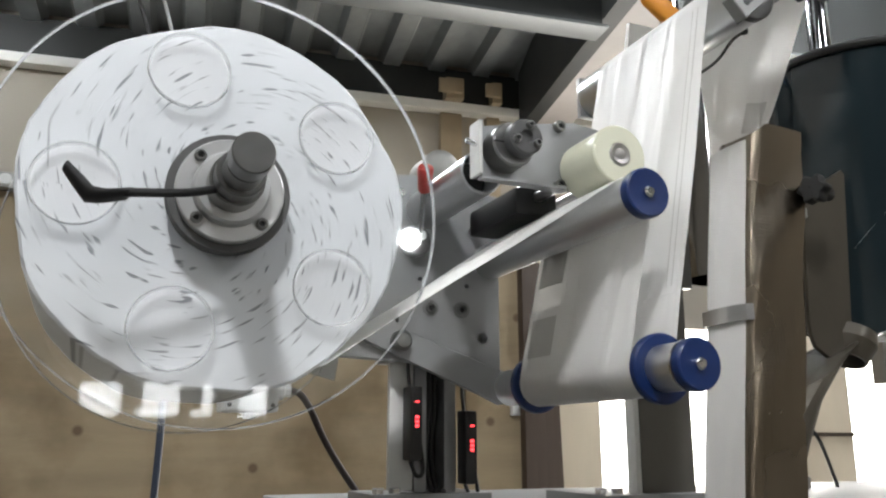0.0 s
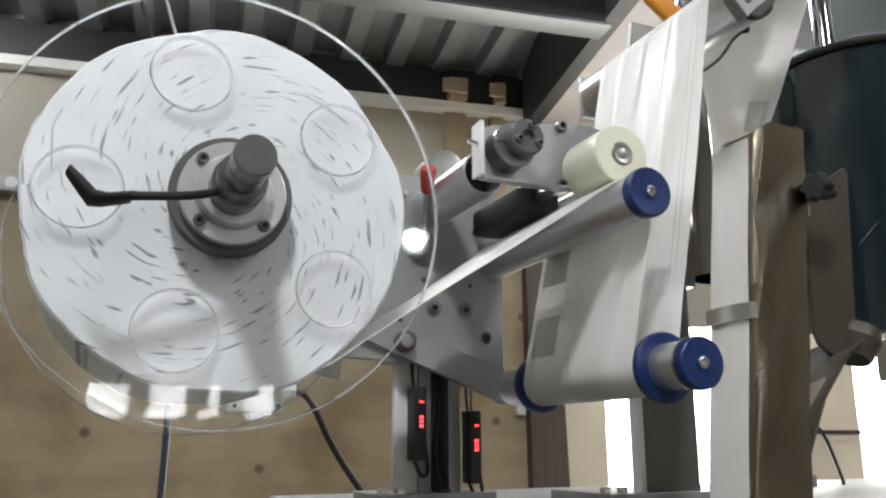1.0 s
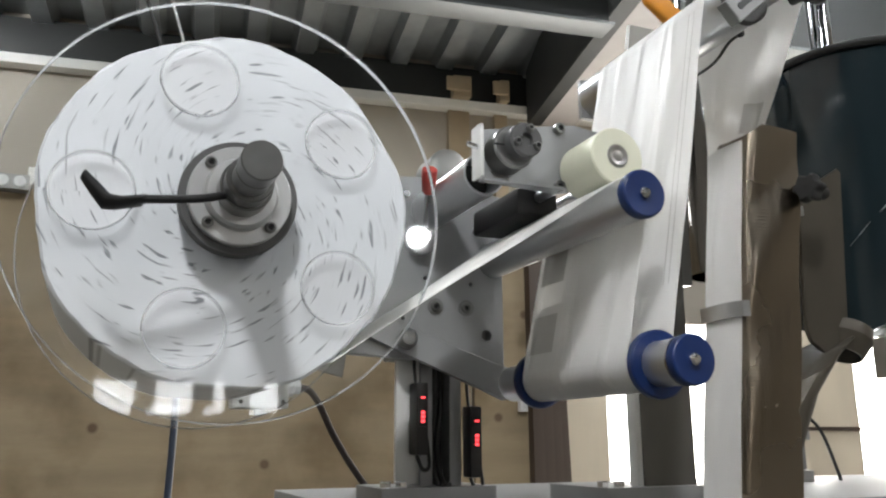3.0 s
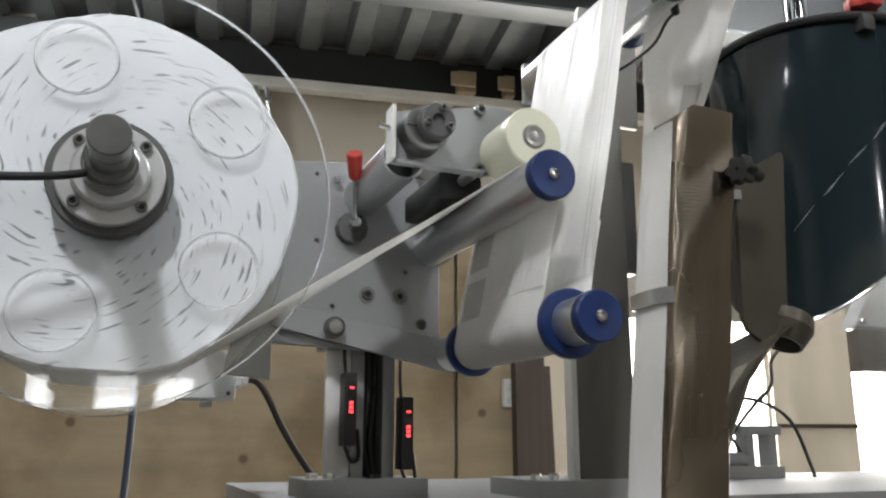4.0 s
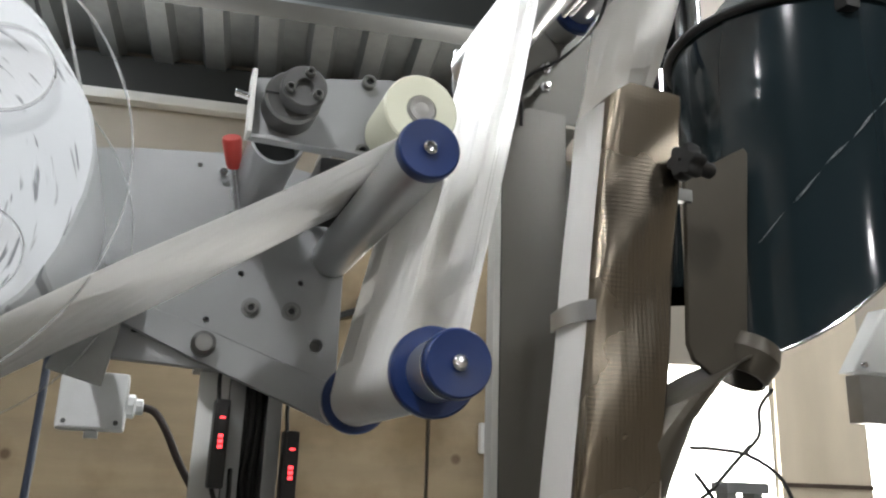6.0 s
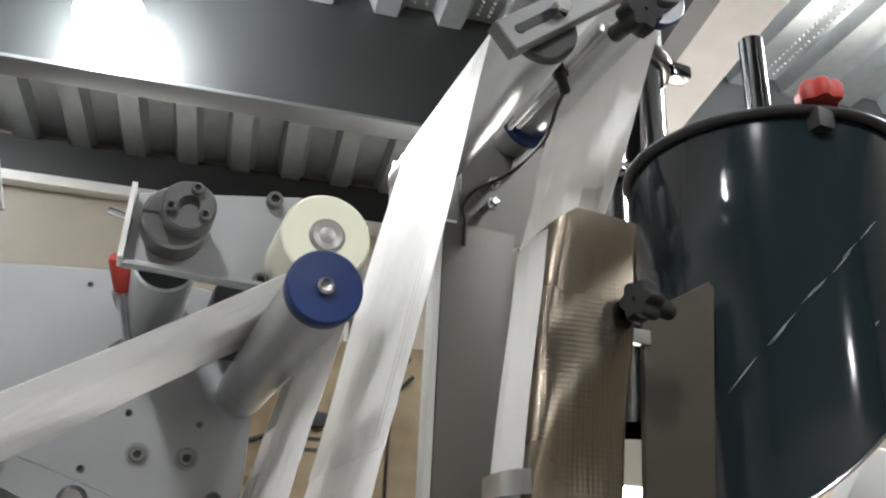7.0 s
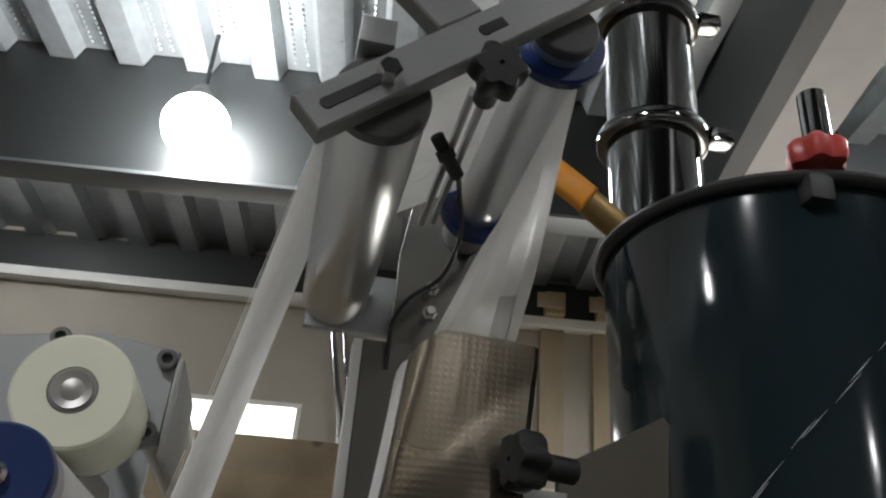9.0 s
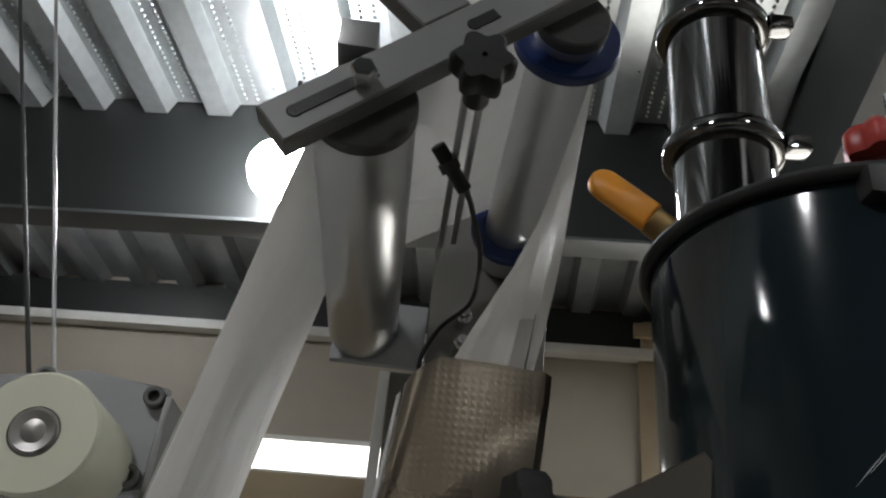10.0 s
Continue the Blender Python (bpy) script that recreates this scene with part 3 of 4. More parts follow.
def red_lever():
    ob = thing("red_lever", "chrome lever with a red grip on a dark hub", "lever", at=(0.301, PY, 1.70))
    part("hub", turned([(0, 0), (0, 0.0165), (0.009, 0.0165), (0.011, 0.015), (0.011, 0)], (0.301, PY, 1.702), (0.301, 0, 1.702), 12), DARKRING, ob, "dark notched hub", 20)
    part("boss", rod((0.301, PY - 0.010, 1.702), (0.300, PY - 0.024, 1.705), 0.006), CHROME, ob)
    part("stem", rod((0.3005, PY - 0.018, 1.704), (0.2885, 0.715, 1.742), 0.0030), CHROME, ob)
    a, b = Vector((0.2895, 0.718, 1.739)), Vector((0.2815, 0.694, 1.764))
    part("grip", turned([(0, 0), (0, 0.0055), (0.003, 0.0066), (0.024, 0.0080), (0.0265, 0.0072), (0.0265, 0)], a, b, 20), RED, ob, "red plastic grip")
    hex_bolt(ob, 0.2845, PY - 0.004, 1.752, 0.0045)
    return ob


red_lever()


def roller_bolt(parent, x, y, z, r=0.0046):
    return part("bolt", turned([(0, r), (0.003, r), (0.0045, r * 0.7), (0.005, 0)], (x, y, z), (x, 0, z), 16), CHROME, parent, "bright domed bolt")


def upper_roller():
    x, z = 0.388, 1.689
    ob = thing("guide_roller", "silver guide roller with a blue end cap", "roller", "film rollers", (x, 0.5, z))
    part("tube", turned([(0, 0), (0, 0.0188), (0.266, 0.0188), (0.266, 0)], (x, 0.51, z), (x, 1, z), 48), ALU_SATIN, ob, "satin aluminium tube")
    part("cap", turned([(0, 0), (0, 0.0196), (0.005, 0.0202), (0.0085, 0.0196), (0.0095, 0.0185), (0.0085, 0.007), (0.0085, 0)], (x, 0.510, z), (x, 0, z), 48), BLUE, ob, "dark blue plastic cap")
    roller_bolt(ob, x, 0.502, z)


upper_roller()


def nip_unit():
    ob = thing("clamp_plate", "thin aluminium plate with bolts, carried before the machine plate", "bracket", at=(0.35, 0.6, 1.74))
    out = [(0.288, 1.718), (0.371, 1.715), (0.427, 1.728), (0.428, 1.777), (0.387, 1.782), (0.290, 1.764)]
    part("plate", sheet(out, [], 0.600, 0.606, 0.0006), ALU, ob)
    part("lip", box(0.286, 0.2892, 0.588, 0.6065, 1.718, 1.765, 0.0004), WHITEPAINT, ob, "bright bent edge")
    part("lower_lip", box(0.2895, 0.371, 0.590, 0.5995, 1.7150, 1.7175, 0.0003), ALU, ob)
    for x, z in ((0.370, 1.775), (0.368, 1.720), (0.423, 1.771), (0.421, 1.733)):
        part("spacer", rod((x, 0.606, z), (x, PY, z), 0.005), STEEL, ob, "steel spacer rod")
        socket_screw(ob, x, 0.600, z, 0.0052, 0.006)
    part("side_screw", rod((0.276, 0.594, 1.747), (0.287, 0.594, 1.745), 0.0025), CHROME, ob)
    x, z = 0.314, 1.744
    cl = part("split_collar", turned([(0, 0.008), (0, 0.0195), (0.020, 0.0195), (0.022, 0.018), (0.022, 0.009), (0.0, 0.008)], (x, 0.600, z), (x, 0, z), 40), SHAFT, ob, "dark grey split shaft collar")
    bs = part("boss", turned([(0, 0), (0, 0.0155), (0.012, 0.0155), (0.0135, 0.014), (0.0135, 0.006), (0.010, 0.005), (0.010, 0)], (x + 0.005, 0.579, z + 0.003), (x + 0.005, 0, z + 0.003), 36), DARKRING, cl, "dark bearing boss")
    for a in (75, 200, 330):
        socket_screw(cl, x + 0.005 + 0.0105 * math.cos(radians(a)), 0.5655, z + 0.003 + 0.0105 * math.sin(radians(a)), 0.0034, 0.004)
    part("split", box(x - 0.0192, x - 0.009, 0.5772, 0.5795, z - 0.0006, z + 0.0006), BLACK, cl, "dark saw cut")
    part("spacer_tube", pipe((0.3135, 0.640, 1.738), (0.3135, PY, 1.738), 0.0205, 0.002), ALU_SATIN, ob, "short aluminium tube")
    part("tube_core", rod((0.3135, 0.67, 1.738), (0.3135, PY, 1.738), 0.018), BLACK, ob)
    part("drive_block", box(0.345, 0.388, 0.635, 0.735, 1.702, 1.728, 0.006), BLACK, ob, "black drive housing")
    cx, cz = 0.395, 1.735
    nr = part("nip_roller", turned([(0, 0.0105), (0, 0.0245), (0.0015, 0.0258), (0.053, 0.0258), (0.0545, 0.0245), (0.0545, 0.0105)], (cx, 0.5445, cz), (cx, 1, cz), 56), CREAM, ob, "cream nylon roller")
    part("core", turned([(0, 0), (0, 0.0096), (0.0006, 0.0103), (0.05, 0.0103)], (cx, 0.5442, cz), (cx, 1, cz), 40), CORE, nr, "brushed steel core")
    part("core_slot", turned([(0, 0.0090), (0.0010, 0.0086), (0.0002, 0.0050), (0.0012, 0.0012), (0.0012, 0)], (cx, 0.5440, cz), (cx, 0, cz), 40), CORE, nr, "turned steel centre")
    part("keeper", box(0.428, 0.4315, 0.596, 0.68, 1.722, 1.772, 0.001), GREYPLATE, ob)


nip_unit()


# ---- the dancer: an arm that swings about its pivot and lifts the lower roller ----
PIVOT = Vector((0.283, 0.757, 1.598))
DX, DZ = 0.399, 1.555


def dancer():
    ob = thing("dancer_arm", "swinging grey arm with a blue flanged film roller", "dancer arm", at=PIVOT)
    d = Vector((DX - PIVOT.x, 0, DZ - PIVOT.z)).normalized()
    n = Vector((-d.z, 0, d.x))
    pts = []
    for s, w in ((-0.075, 0.010), (0.0, 0.0135), (0.10, 0.0155), (0.124, 0.017), (0.134, 0.011)):
        p = PIVOT + d * s + n * w
        pts.append((p.x, p.z))
    for s, w in ((0.134, -0.011), (0.124, -0.017), (0.10, -0.0155), (0.0, -0.0135), (-0.075, -0.010)):
        p = PIVOT + d * s + n * w
        pts.append((p.x, p.z))
    part("arm", sheet(pts, [], 0.7665, 0.7745, 0.0006), ALU, ob, "grey aluminium lever arm")
    kn = part("pivot_knob", turned([(0, 0), (0, 0.0095), (0.004, 0.0105), (0.010, 0.0102), (0.014, 0.007), (0.015, 0)], (PIVOT.x, 0.7662, PIVOT.z), (PIVOT.x, 0, PIVOT.z), 36), SHAFT, ob, "domed steel pivot nut")
    part("pivot_pin", rod((PIVOT.x, 0.764, PIVOT.z), (PIVOT.x, 0.785, PIVOT.z), 0.006), STEEL, ob)
    fl = [(0.200, 1.652), (0.226, 1.646), (0.211, 1.556), (0.170, 1.567)]
    part("flag", sheet(fl, [], 0.739, 0.742, 0.0005), GREYPLATE, ob, "dark grey steel flag plate")
    part("flag_stud", rod((0.212, 0.742, 1.628), (0.212, 0.770, 1.628), 0.005), STEEL, ob)
    x, z = DX, DZ
    part("tube", turned([(0, 0), (0, 0.0178), (0.043, 0.0178), (0.043, 0.020), (0.231, 0.020), (0.231, 0.0178), (0.28, 0.0178), (0.28, 0)], (x, 0.474, z), (x, 1, z), 48), ALU_SATIN, ob, "satin aluminium tube")
    for y in (0.5165, 0.705):
        part("flange", turned([(0, 0.0178), (0, 0.0255), (0.0015, 0.0268), (0.0065, 0.0268), (0.008, 0.0255), (0.008, 0.0178)], (x, y, z), (x, 0, z), 56), BLUE, ob, "dark blue plastic flange")
    part("cap", turned([(0, 0), (0, 0.0188), (0.004, 0.0196), (0.0075, 0.0190), (0.0085, 0.018), (0.0075, 0.007), (0.0075, 0)], (x, 0.477, z), (x, 0, z), 48), BLUE, ob, "dark blue plastic cap")
    part("cap_edge", turned([(0, 0.0179), (0, 0.0191), (0.0018, 0.0191), (0.0018, 0.0179)], (x, 0.4795, z), (x, 0, z), 48), CHROME, ob, "bright edge of the tube")
    roller_bolt(ob, x, 0.470, z)
    return ob


DANCER = dancer()

# ---- film webs ----
Y0, Y1 = 0.524, 0.696


def tangent(c0, r0, c1, r1):
    """Points where a straight web touches two rollers; a positive radius: the web passes to the left of the roller on its way."""
    dx, dz = c1[0] - c0[0], c1[1] - c0[1]
    d = math.hypot(dx, dz)
    a = math.atan2(dz, dx)
    k = math.asin(max(-1, min(1, (r0 - r1) / d)))
    nx, nz = math.cos(a + math.pi / 2 - k), math.sin(a + math.pi / 2 - k)
    return (c0[0] + r0 * nx, c0[1] + r0 * nz), (c1[0] + r1 * nx, c1[1] + r1 * nz)


def web(p, q, cuts=24, across=16, ripple=0.0007, seed=0.0, y0=Y0, y1=Y1):
    """A straight film web between two lines, with faint ripples along it."""
    rows = []
    for i in range(cuts + 1):
        t = i / cuts
        x, z = p[0] + (q[0] - p[0]) * t, p[1] + (q[1] - p[1]) * t
        nx, nz = -(q[1] - p[1]), q[0] - p[0]
        ln = math.hypot(nx, nz)
        row = []
        for j in range(across + 1):
            w = j / across
            e = ripple * math.sin(math.pi * t) * (math.sin(9 * w + 3 * t + seed) + 0.7 * math.sin(17 * w - 5 * t + 2 * seed))
            row.append((x + nx / ln * e, y0 + (y1 - y0) * w, z + nz / ln * e))
        rows.append(row)
    return loft(rows, 0.00025)


def wrap(c, r, a0, a1, y0=Y0, y1=Y1, n=16):
    rows = []
    for i in range(n + 1):
        a = radians(a0 + (a1 - a0) * i / n)
        rows.append([(c[0] + r * math.cos(a), y0 + (y1 - y0) * j / 8, c[1] + r * math.sin(a)) for j in range(9)])
    return loft(rows, 0.00025)


R1, R2, UP, LO = (0.508, 1.884), (0.602, 1.953), (0.388, 1.689), (DX, DZ)
FILMTHING = thing("film_web", "white packing film running over the rollers", "film", at=(0.4, 0.61, 1.6))
# from the roll, under it, up and over the guide roller
a, b = tangent((RX, RZ), -RR * 1.004, UP, 0.0193)
part("unwound_web", web(a, b, ripple=0.0011, seed=1), FILM, FILMTHING, "taut white film from the roll")
ang0 = math.degrees(math.atan2(b[1] - UP[1], b[0] - UP[0]))
a2, b2 = tangent(UP, 0.0193, LO, -0.0205)
ang1 = math.degrees(math.atan2(a2[1] - UP[1], a2[0] - UP[0]))
part("guide_wrap", wrap(UP, 0.0193, ang0, ang1), FILM, FILMTHING)
m2 = (a2[0] + (b2[0] - a2[0]) * 0.62, a2[1] + (b2[1] - a2[1]) * 0.62)
part("down_web", web(a2, m2, ripple=0.0004, seed=2), FILM, FILMTHING)
a3, b3 = tangent(LO, -0.0205, R1, 0.0246)
m3 = (a3[0] + (b3[0] - a3[0]) * 0.20, a3[1] + (b3[1] - a3[1]) * 0.20)
part("rising_web", web(m3, b3, 40, ripple=0.0012, seed=3), FILM, FILMTHING, "white film rising to the top rollers")
ang2 = math.degrees(math.atan2(b3[1] - R1[1], b3[0] - R1[0]))
a4, b4 = tangent(R1, 0.0246, R2, 0.0190)
ang3 = math.degrees(math.atan2(a4[1] - R1[1], a4[0] - R1[0]))
part("top_wrap", wrap(R1, 0.0246, ang2, ang3), FILM, FILMTHING)
part("top_web", web(a4, b4, ripple=0.0005, seed=4), FILM, FILMTHING)
ang4 = math.degrees(math.atan2(b4[1] - R2[1], b4[0] - R2[0]))
part("head_wrap", wrap(R2, 0.0190, ang4, -25), FILM, FILMTHING)
# the piece that the dancer carries: round the lower roller and up both sides
LOOP = thing("film_loop", "loop of white film round the lower roller", "film", at=(DX, 0.61, DZ))
k2 = (a2[0] + (b2[0] - a2[0]) * 0.50 - 0.0005, a2[1] + (b2[1] - a2[1]) * 0.50)
k3 = (a3[0] + (b3[0] - a3[0]) * 0.27 + 0.0005, a3[1] + (b3[1] - a3[1]) * 0.27)
part("down_side", web(k2, b2, ripple=0.0005, seed=5), FILM, LOOP)
part("up_side", web(a3, k3, ripple=0.0005, seed=6), FILM, LOOP)
s0 = math.degrees(math.atan2(b2[1] - LO[1], b2[0] - LO[0])) % 360
s1 = math.degrees(math.atan2(a3[1] - LO[1], a3[0] - LO[0])) % 360
part("wrap", wrap(LO, 0.0205, s0, s1 if s1 > s0 else s1 + 360), FILM, LOOP)


# ---- forming tube ----
def lean(z):
    return (z - 1.78) * 0.108


def forming_tube():
    ob = thing("forming_tube", "embossed stainless forming tube with film drawn round it", "forming tube", at=(0.57, 0.58, 1.45))
    prof = [(0.549, 0.592), (0.5420, 0.572), (0.5414, 0.552), (0.5425, 0.5478), (0.5445, 0.5464), (0.553, 0.5448), (0.565, 0.5436), (0.578, 0.5433), (0.590, 0.5438), (0.602, 0.5452), (0.6055, 0.549), (0.606, 0.575), (0.600, 0.600), (0.580, 0.612), (0.562, 0.610)]
    front = []
    for (xa, ya), (xb, yb) in zip(prof, prof[1:] + prof[:1]):
        k = 5 if xb > xa and yb < 0.56 and ya < 0.56 else 1
        front += [(xa + (xb - xa) * i / k, ya + (yb - ya) * i / k) for i in range(k)]

    def dent(x, y, z):
        """The pressed front: a fold that climbs to one side, soft hollows under it."""
        near = min(1, max(0, (0.575 - y) / 0.02)) * min(1, max(0, (x - 0.5414) / 0.006))
        q = z - (1.705 + (x - 0.5414) / 0.065 * 0.068)
        up = 0.5 * (q + math.hypot(q, 0.004))
        down = max(0, -q)
        return near * (-0.09 * up - 0.0023 * (1 - math.cos(2 * math.pi * down / 0.125)) * math.exp(-down / 0.25) + 0.0012 * math.sin(3.1 * (x - 0.5414) / 0.065))
    zs = [1.30 + i * (1.776 - 1.30) / 90 for i in range(91)]
    rows = [[(x + lean(z), y + dent(x, y, z), z) for x, y in front] for z in zs]
    rows.append([(x, y + dent(x, y, 1.78), 1.776 + 0.010 * min(1, max(0, (x - 0.541) / 0.014))) for x, y in front])
    bm = loft(rows, 0.0015, True)
    part("tube", bm, EMBOSSED, ob, "brown-grey embossed stainless tube", 40)
    film = [(0.5402, 0.5510), (0.5386, 0.5560), (0.5380, 0.570), (0.5392, 0.586), (0.5435, 0.603), (0.556, 0.616), (0.575, 0.621), (0.596, 0.618), (0.611, 0.602)]
    zs = [1.32 + i * (1.772 - 1.32) / 24 for i in range(25)]
    rows = [[(x + lean(z) + 0.0005 * math.sin(40 * z + 60 * x), y, z) for x, y in film] for z in zs]
    part("film_sleeve", loft(rows, 0.0003), FILM, ob, "white film wrapped round the tube", 60)
    z = 1.610
    bx = lean(z)
    band = [(0.5440, 0.5445), (0.5400, 0.5480), (0.5375, 0.5555), (0.5362, 0.566), (0.5372, 0.587), (0.5415, 0.605)]
    part("band", loft([[(x + bx, y, z - 0.006) for x, y in band], [(x + bx, y, z + 0.008) for x, y in band]], 0.0015), STEEL, ob, "steel clamping band")
    # film from the head roller, gathering into the tube
    top = [(R2[0] + 0.019 * math.cos(radians(-25)), Y0 + (Y1 - Y0) * j / 14, R2[1] + 0.019 * math.sin(radians(-25))) for j in range(15)]
    low = []
    path = [(0.600, 0.604), (0.597, 0.612), (0.593, 0.618), (0.585, 0.6195), (0.575, 0.621), (0.565, 0.6185), (0.556, 0.616), (0.550, 0.6095), (0.5435, 0.603)]
    for j in range(15):
        f = j / 14 * (len(path) - 1)
        i = min(int(f), len(path) - 2)
        u = f - i
        low.append((path[i][0] * (1 - u) + path[i + 1][0] * u, path[i][1] * (1 - u) + path[i + 1][1] * u, 1.772))
    rows = []
    for i in range(25):
        t = i / 24
        rows.append([tuple(Vector(top[j]).lerp(Vector(low[j]), t ** (0.68 + 0.32 * j / 14)) + Vector((0.0022 * math.sin(math.pi * t) * math.sin(2.1 * j + 4 * t), 0, 0))) for j in range(15)])
    part("gathered_web", loft(rows, 0.0003), FILM, ob, "creased white film drawn into the tube", 60)
    patch = [[tuple(Vector(p) + Vector((-0.0009, -0.0009, 0))) for p in row[1:6]] for row in rows[13:19]]
    part("printed_panel", loft(patch, 0.0002), PRINT, ob, "grey printed panel", 60)
    return ob


forming_tube()


def clamp_knob(name, x, y, z, axis=(-1, -0.3, 0)):
    ob = thing(name, "black plastic star knob on a bracket", "knob", at=(x, y, z))
    a = Vector((x, y, z))
    d = Vector(axis).normalized()
    bm = bmesh.new()
    q = d.to_track_quat("Z", "Y").to_matrix()
    rows = []
    for h, k in ((0, 0.3), (0, 0.85), (0.003, 1.0), (0.012, 1.0), (0.015, 0.85), (0.0155, 0.1)):
        rows.append([a + q @ Vector((k * 0.0125 * (1 + 0.14 * math.cos(6 * t)) * math.cos(t), k * 0.0125 * (1 + 0.14 * math.cos(6 * t)) * math.sin(t), h)) for t in [2 * math.pi * i / 48 for i in range(48)]])
    part("grip", loft(rows, closed=True, bm=bm), KNOB, ob, "", 50)
    part("stud", rod(a, a - d * 0.020, 0.006), BLACK, ob)
    return ob


clamp_knob("star_knob", 0.600, 0.530, 1.724)


# ---- hopper ----
HX, HY, HZ, HR = 0.797, 0.6335, 1.907, 0.1124


def hopper():
    ob = thing("hopper", "glossy dark blue-grey hopper with a rolled rim", "hopper", at=(HX, HY, HZ))
    n = 72
    rows = []

    def ring(z, r, cut=False):
        out = []
        for i in range(n):
            a = 2 * math.pi * i / n
            x, y = HX + r * math.cos(a), HY + r * math.sin(a)
            zz = z if not cut else 1.607 + (x - 0.69) * 1.05 + (y - HY) * 0.35
            out.append((x, y, zz))
        return out
    rows = [ring(HZ - 0.004, HR - 0.006), ring(HZ, HR - 0.003), ring(HZ - 0.002, HR), ring(HZ - 0.01, HR + 0.0)]
    for t in (0.15, 0.3, 0.5, 0.7, 0.9, 1.0):
        lo = ring(0, HR - 0.004, True)
        hi = ring(HZ - 0.01, HR)
        rows.append([tuple(Vector(h).lerp(Vector(l), t)) for h, l in zip(hi, lo)])
    lo = ring(0, HR - 0.012, True)
    rows.append([(x, y, z - 0.002) for x, y, z in lo])
    bm = loft(rows, closed=True)
    part("shell", bm, HOPPER, ob, "dark blue-grey enamelled shell", 40)
    bm = bmesh.new()
    bm.faces.new([bm.verts.new((x, y, z - 0.002)) for x, y, z in lo])
    part("bottom", bm, HOPPER, ob)
    rim = []
    for k in range(10):
        b = 2 * math.pi * k / 10
        rim.append(ring(HZ + 0.0045 * math.sin(b) - 0.001, HR + 0.003 + 0.0045 * math.cos(b)))
    rim.append(rim[0])
    part("rim", loft(rim, closed=True), CABLE, ob, "dark rolled rim", 60)
    # A thin chrome cord stands in for the highlight along the lower edge.
    lit_edge_line = []
    for i in range(14):
        a = radians(188 + 8 * i)
        x, y = HX + (HR - 0.003) * math.cos(a), HY + (HR - 0.003) * math.sin(a)
        lit_edge_line.append((x, y, 1.607 + (x - 0.69) * 1.05 + (y - HY) * 0.35))
    part("lower_lit_edge", cable(lit_edge_line, 0.0016), CHROME, ob, "bright line for the lit lower edge")
    part("outlet", turned([(0, 0.02), (0, 0.024), (0.012, 0.026), (0.03, 0.02), (0.03, 0.018)], (0.685, 0.585, 1.606), (0.66, 0.585, 1.55), 36), BROWNSTEEL, ob, "steel outlet collar")
    part("chute", loft([[(c[0] + r * math.cos(t), c[1] + r * math.sin(t), c[2] + 0.5 * r * math.cos(t)) for t in [2 * math.pi * i / 24 for i in range(24)]] for c, r in (((0.668, 0.585, 1.592), 0.020), ((0.642, 0.585, 1.582), 0.032), ((0.610, 0.584, 1.562), 0.040), ((0.580, 0.584, 1.528), 0.040), ((0.566, 0.582, 1.49), 0.034), ((0.550, 0.582, 1.44), 0.030), ((0.540, 0.58, 1.30), 0.030))], closed=True), BROWNSTEEL, ob, "slanting steel chute")
    # Thin pale strips imitate reflection streaks on the glossy shell.
    for a0, a1, dz in ((-91, -99, 0), (-101, -108, 0.001), (-104, -112, -0.001), (-114, -121, 0.0), (-117, -124, 0.0015), (-126, -137, 0), (-130, -136, -0.0015), (-141, -152, 0.001), (-97, -99, -0.066)):
        rows = []
        for w in (-0.00035, 0.00035):
            rows.append([(HX + (HR + 0.0002) * math.cos(radians(a)), HY + (HR + 0.0002) * math.sin(radians(a)), 1.82 + (a + 90.6) * 0.00214 + dz + w * (1.2 - abs(k - 4) / 4)) for k, a in enumerate([a0 + (a1 - a0) * i / 8 for i in range(9)])])
        part("glint_streak", loft(rows, 0.0001), GLINT, ob, "pale strip painted as a reflection streak on the enamel")
    # cover clamp and handle on the rim
    part("rim_clamp", box(0.752, 0.768, 0.518, 0.535, 1.888, 1.906, 0.004), CABLE, ob, "black rim clamp")
    return ob


hopper()


def star_handle():
    x, y, z = 0.768, 0.530, 1.917
    ob = thing("red_handwheel", "red plastic star handle above the hopper rim", "handle", at=(x, y, z))
    rows = []
    for h, k in ((0, 0.3), (0.0, 0.9), (0.004, 1.0), (0.012, 1.0), (0.017, 0.8), (0.018, 0.1)):
        rows.append([(x + k * 0.0165 * (1 + 0.12 * math.cos(6 * t)) * math.cos(t), y + k * 0.0165 * (1 + 0.12 * math.cos(6 * t)) * math.sin(t), z + h) for t in [2 * math.pi * i / 60 for i in range(60)]])
    part("grip", loft(rows, closed=True), RED, ob, "", 50)
    part("stud", rod((x, y, 1.912), (x, y, z), 0.005), CHROME, ob)


star_handle()


def hopper_bracket():
    ob = thing("hopper_bracket", "grey-brown steel bracket strip before the hopper", "bracket", at=(0.65, 0.575, 1.6))
    out = [(0.624, 1.735), (0.655, 1.752), (0.682, 1.768), (0.686, 1.764), (0.672, 1.60), (0.664, 1.585), (0.640, 1.578), (0.624, 1.588), (0.619, 1.60)]
    part("strip", sheet(out, [], 0.572, 0.577, 0.0008), BROWNSTEEL, ob, "dull brownish steel strip")
    part("arm", box(0.600, 0.628, 0.570, 0.578, 1.712, 1.722, 0.001), GREYPLATE, ob)


hopper_bracket()


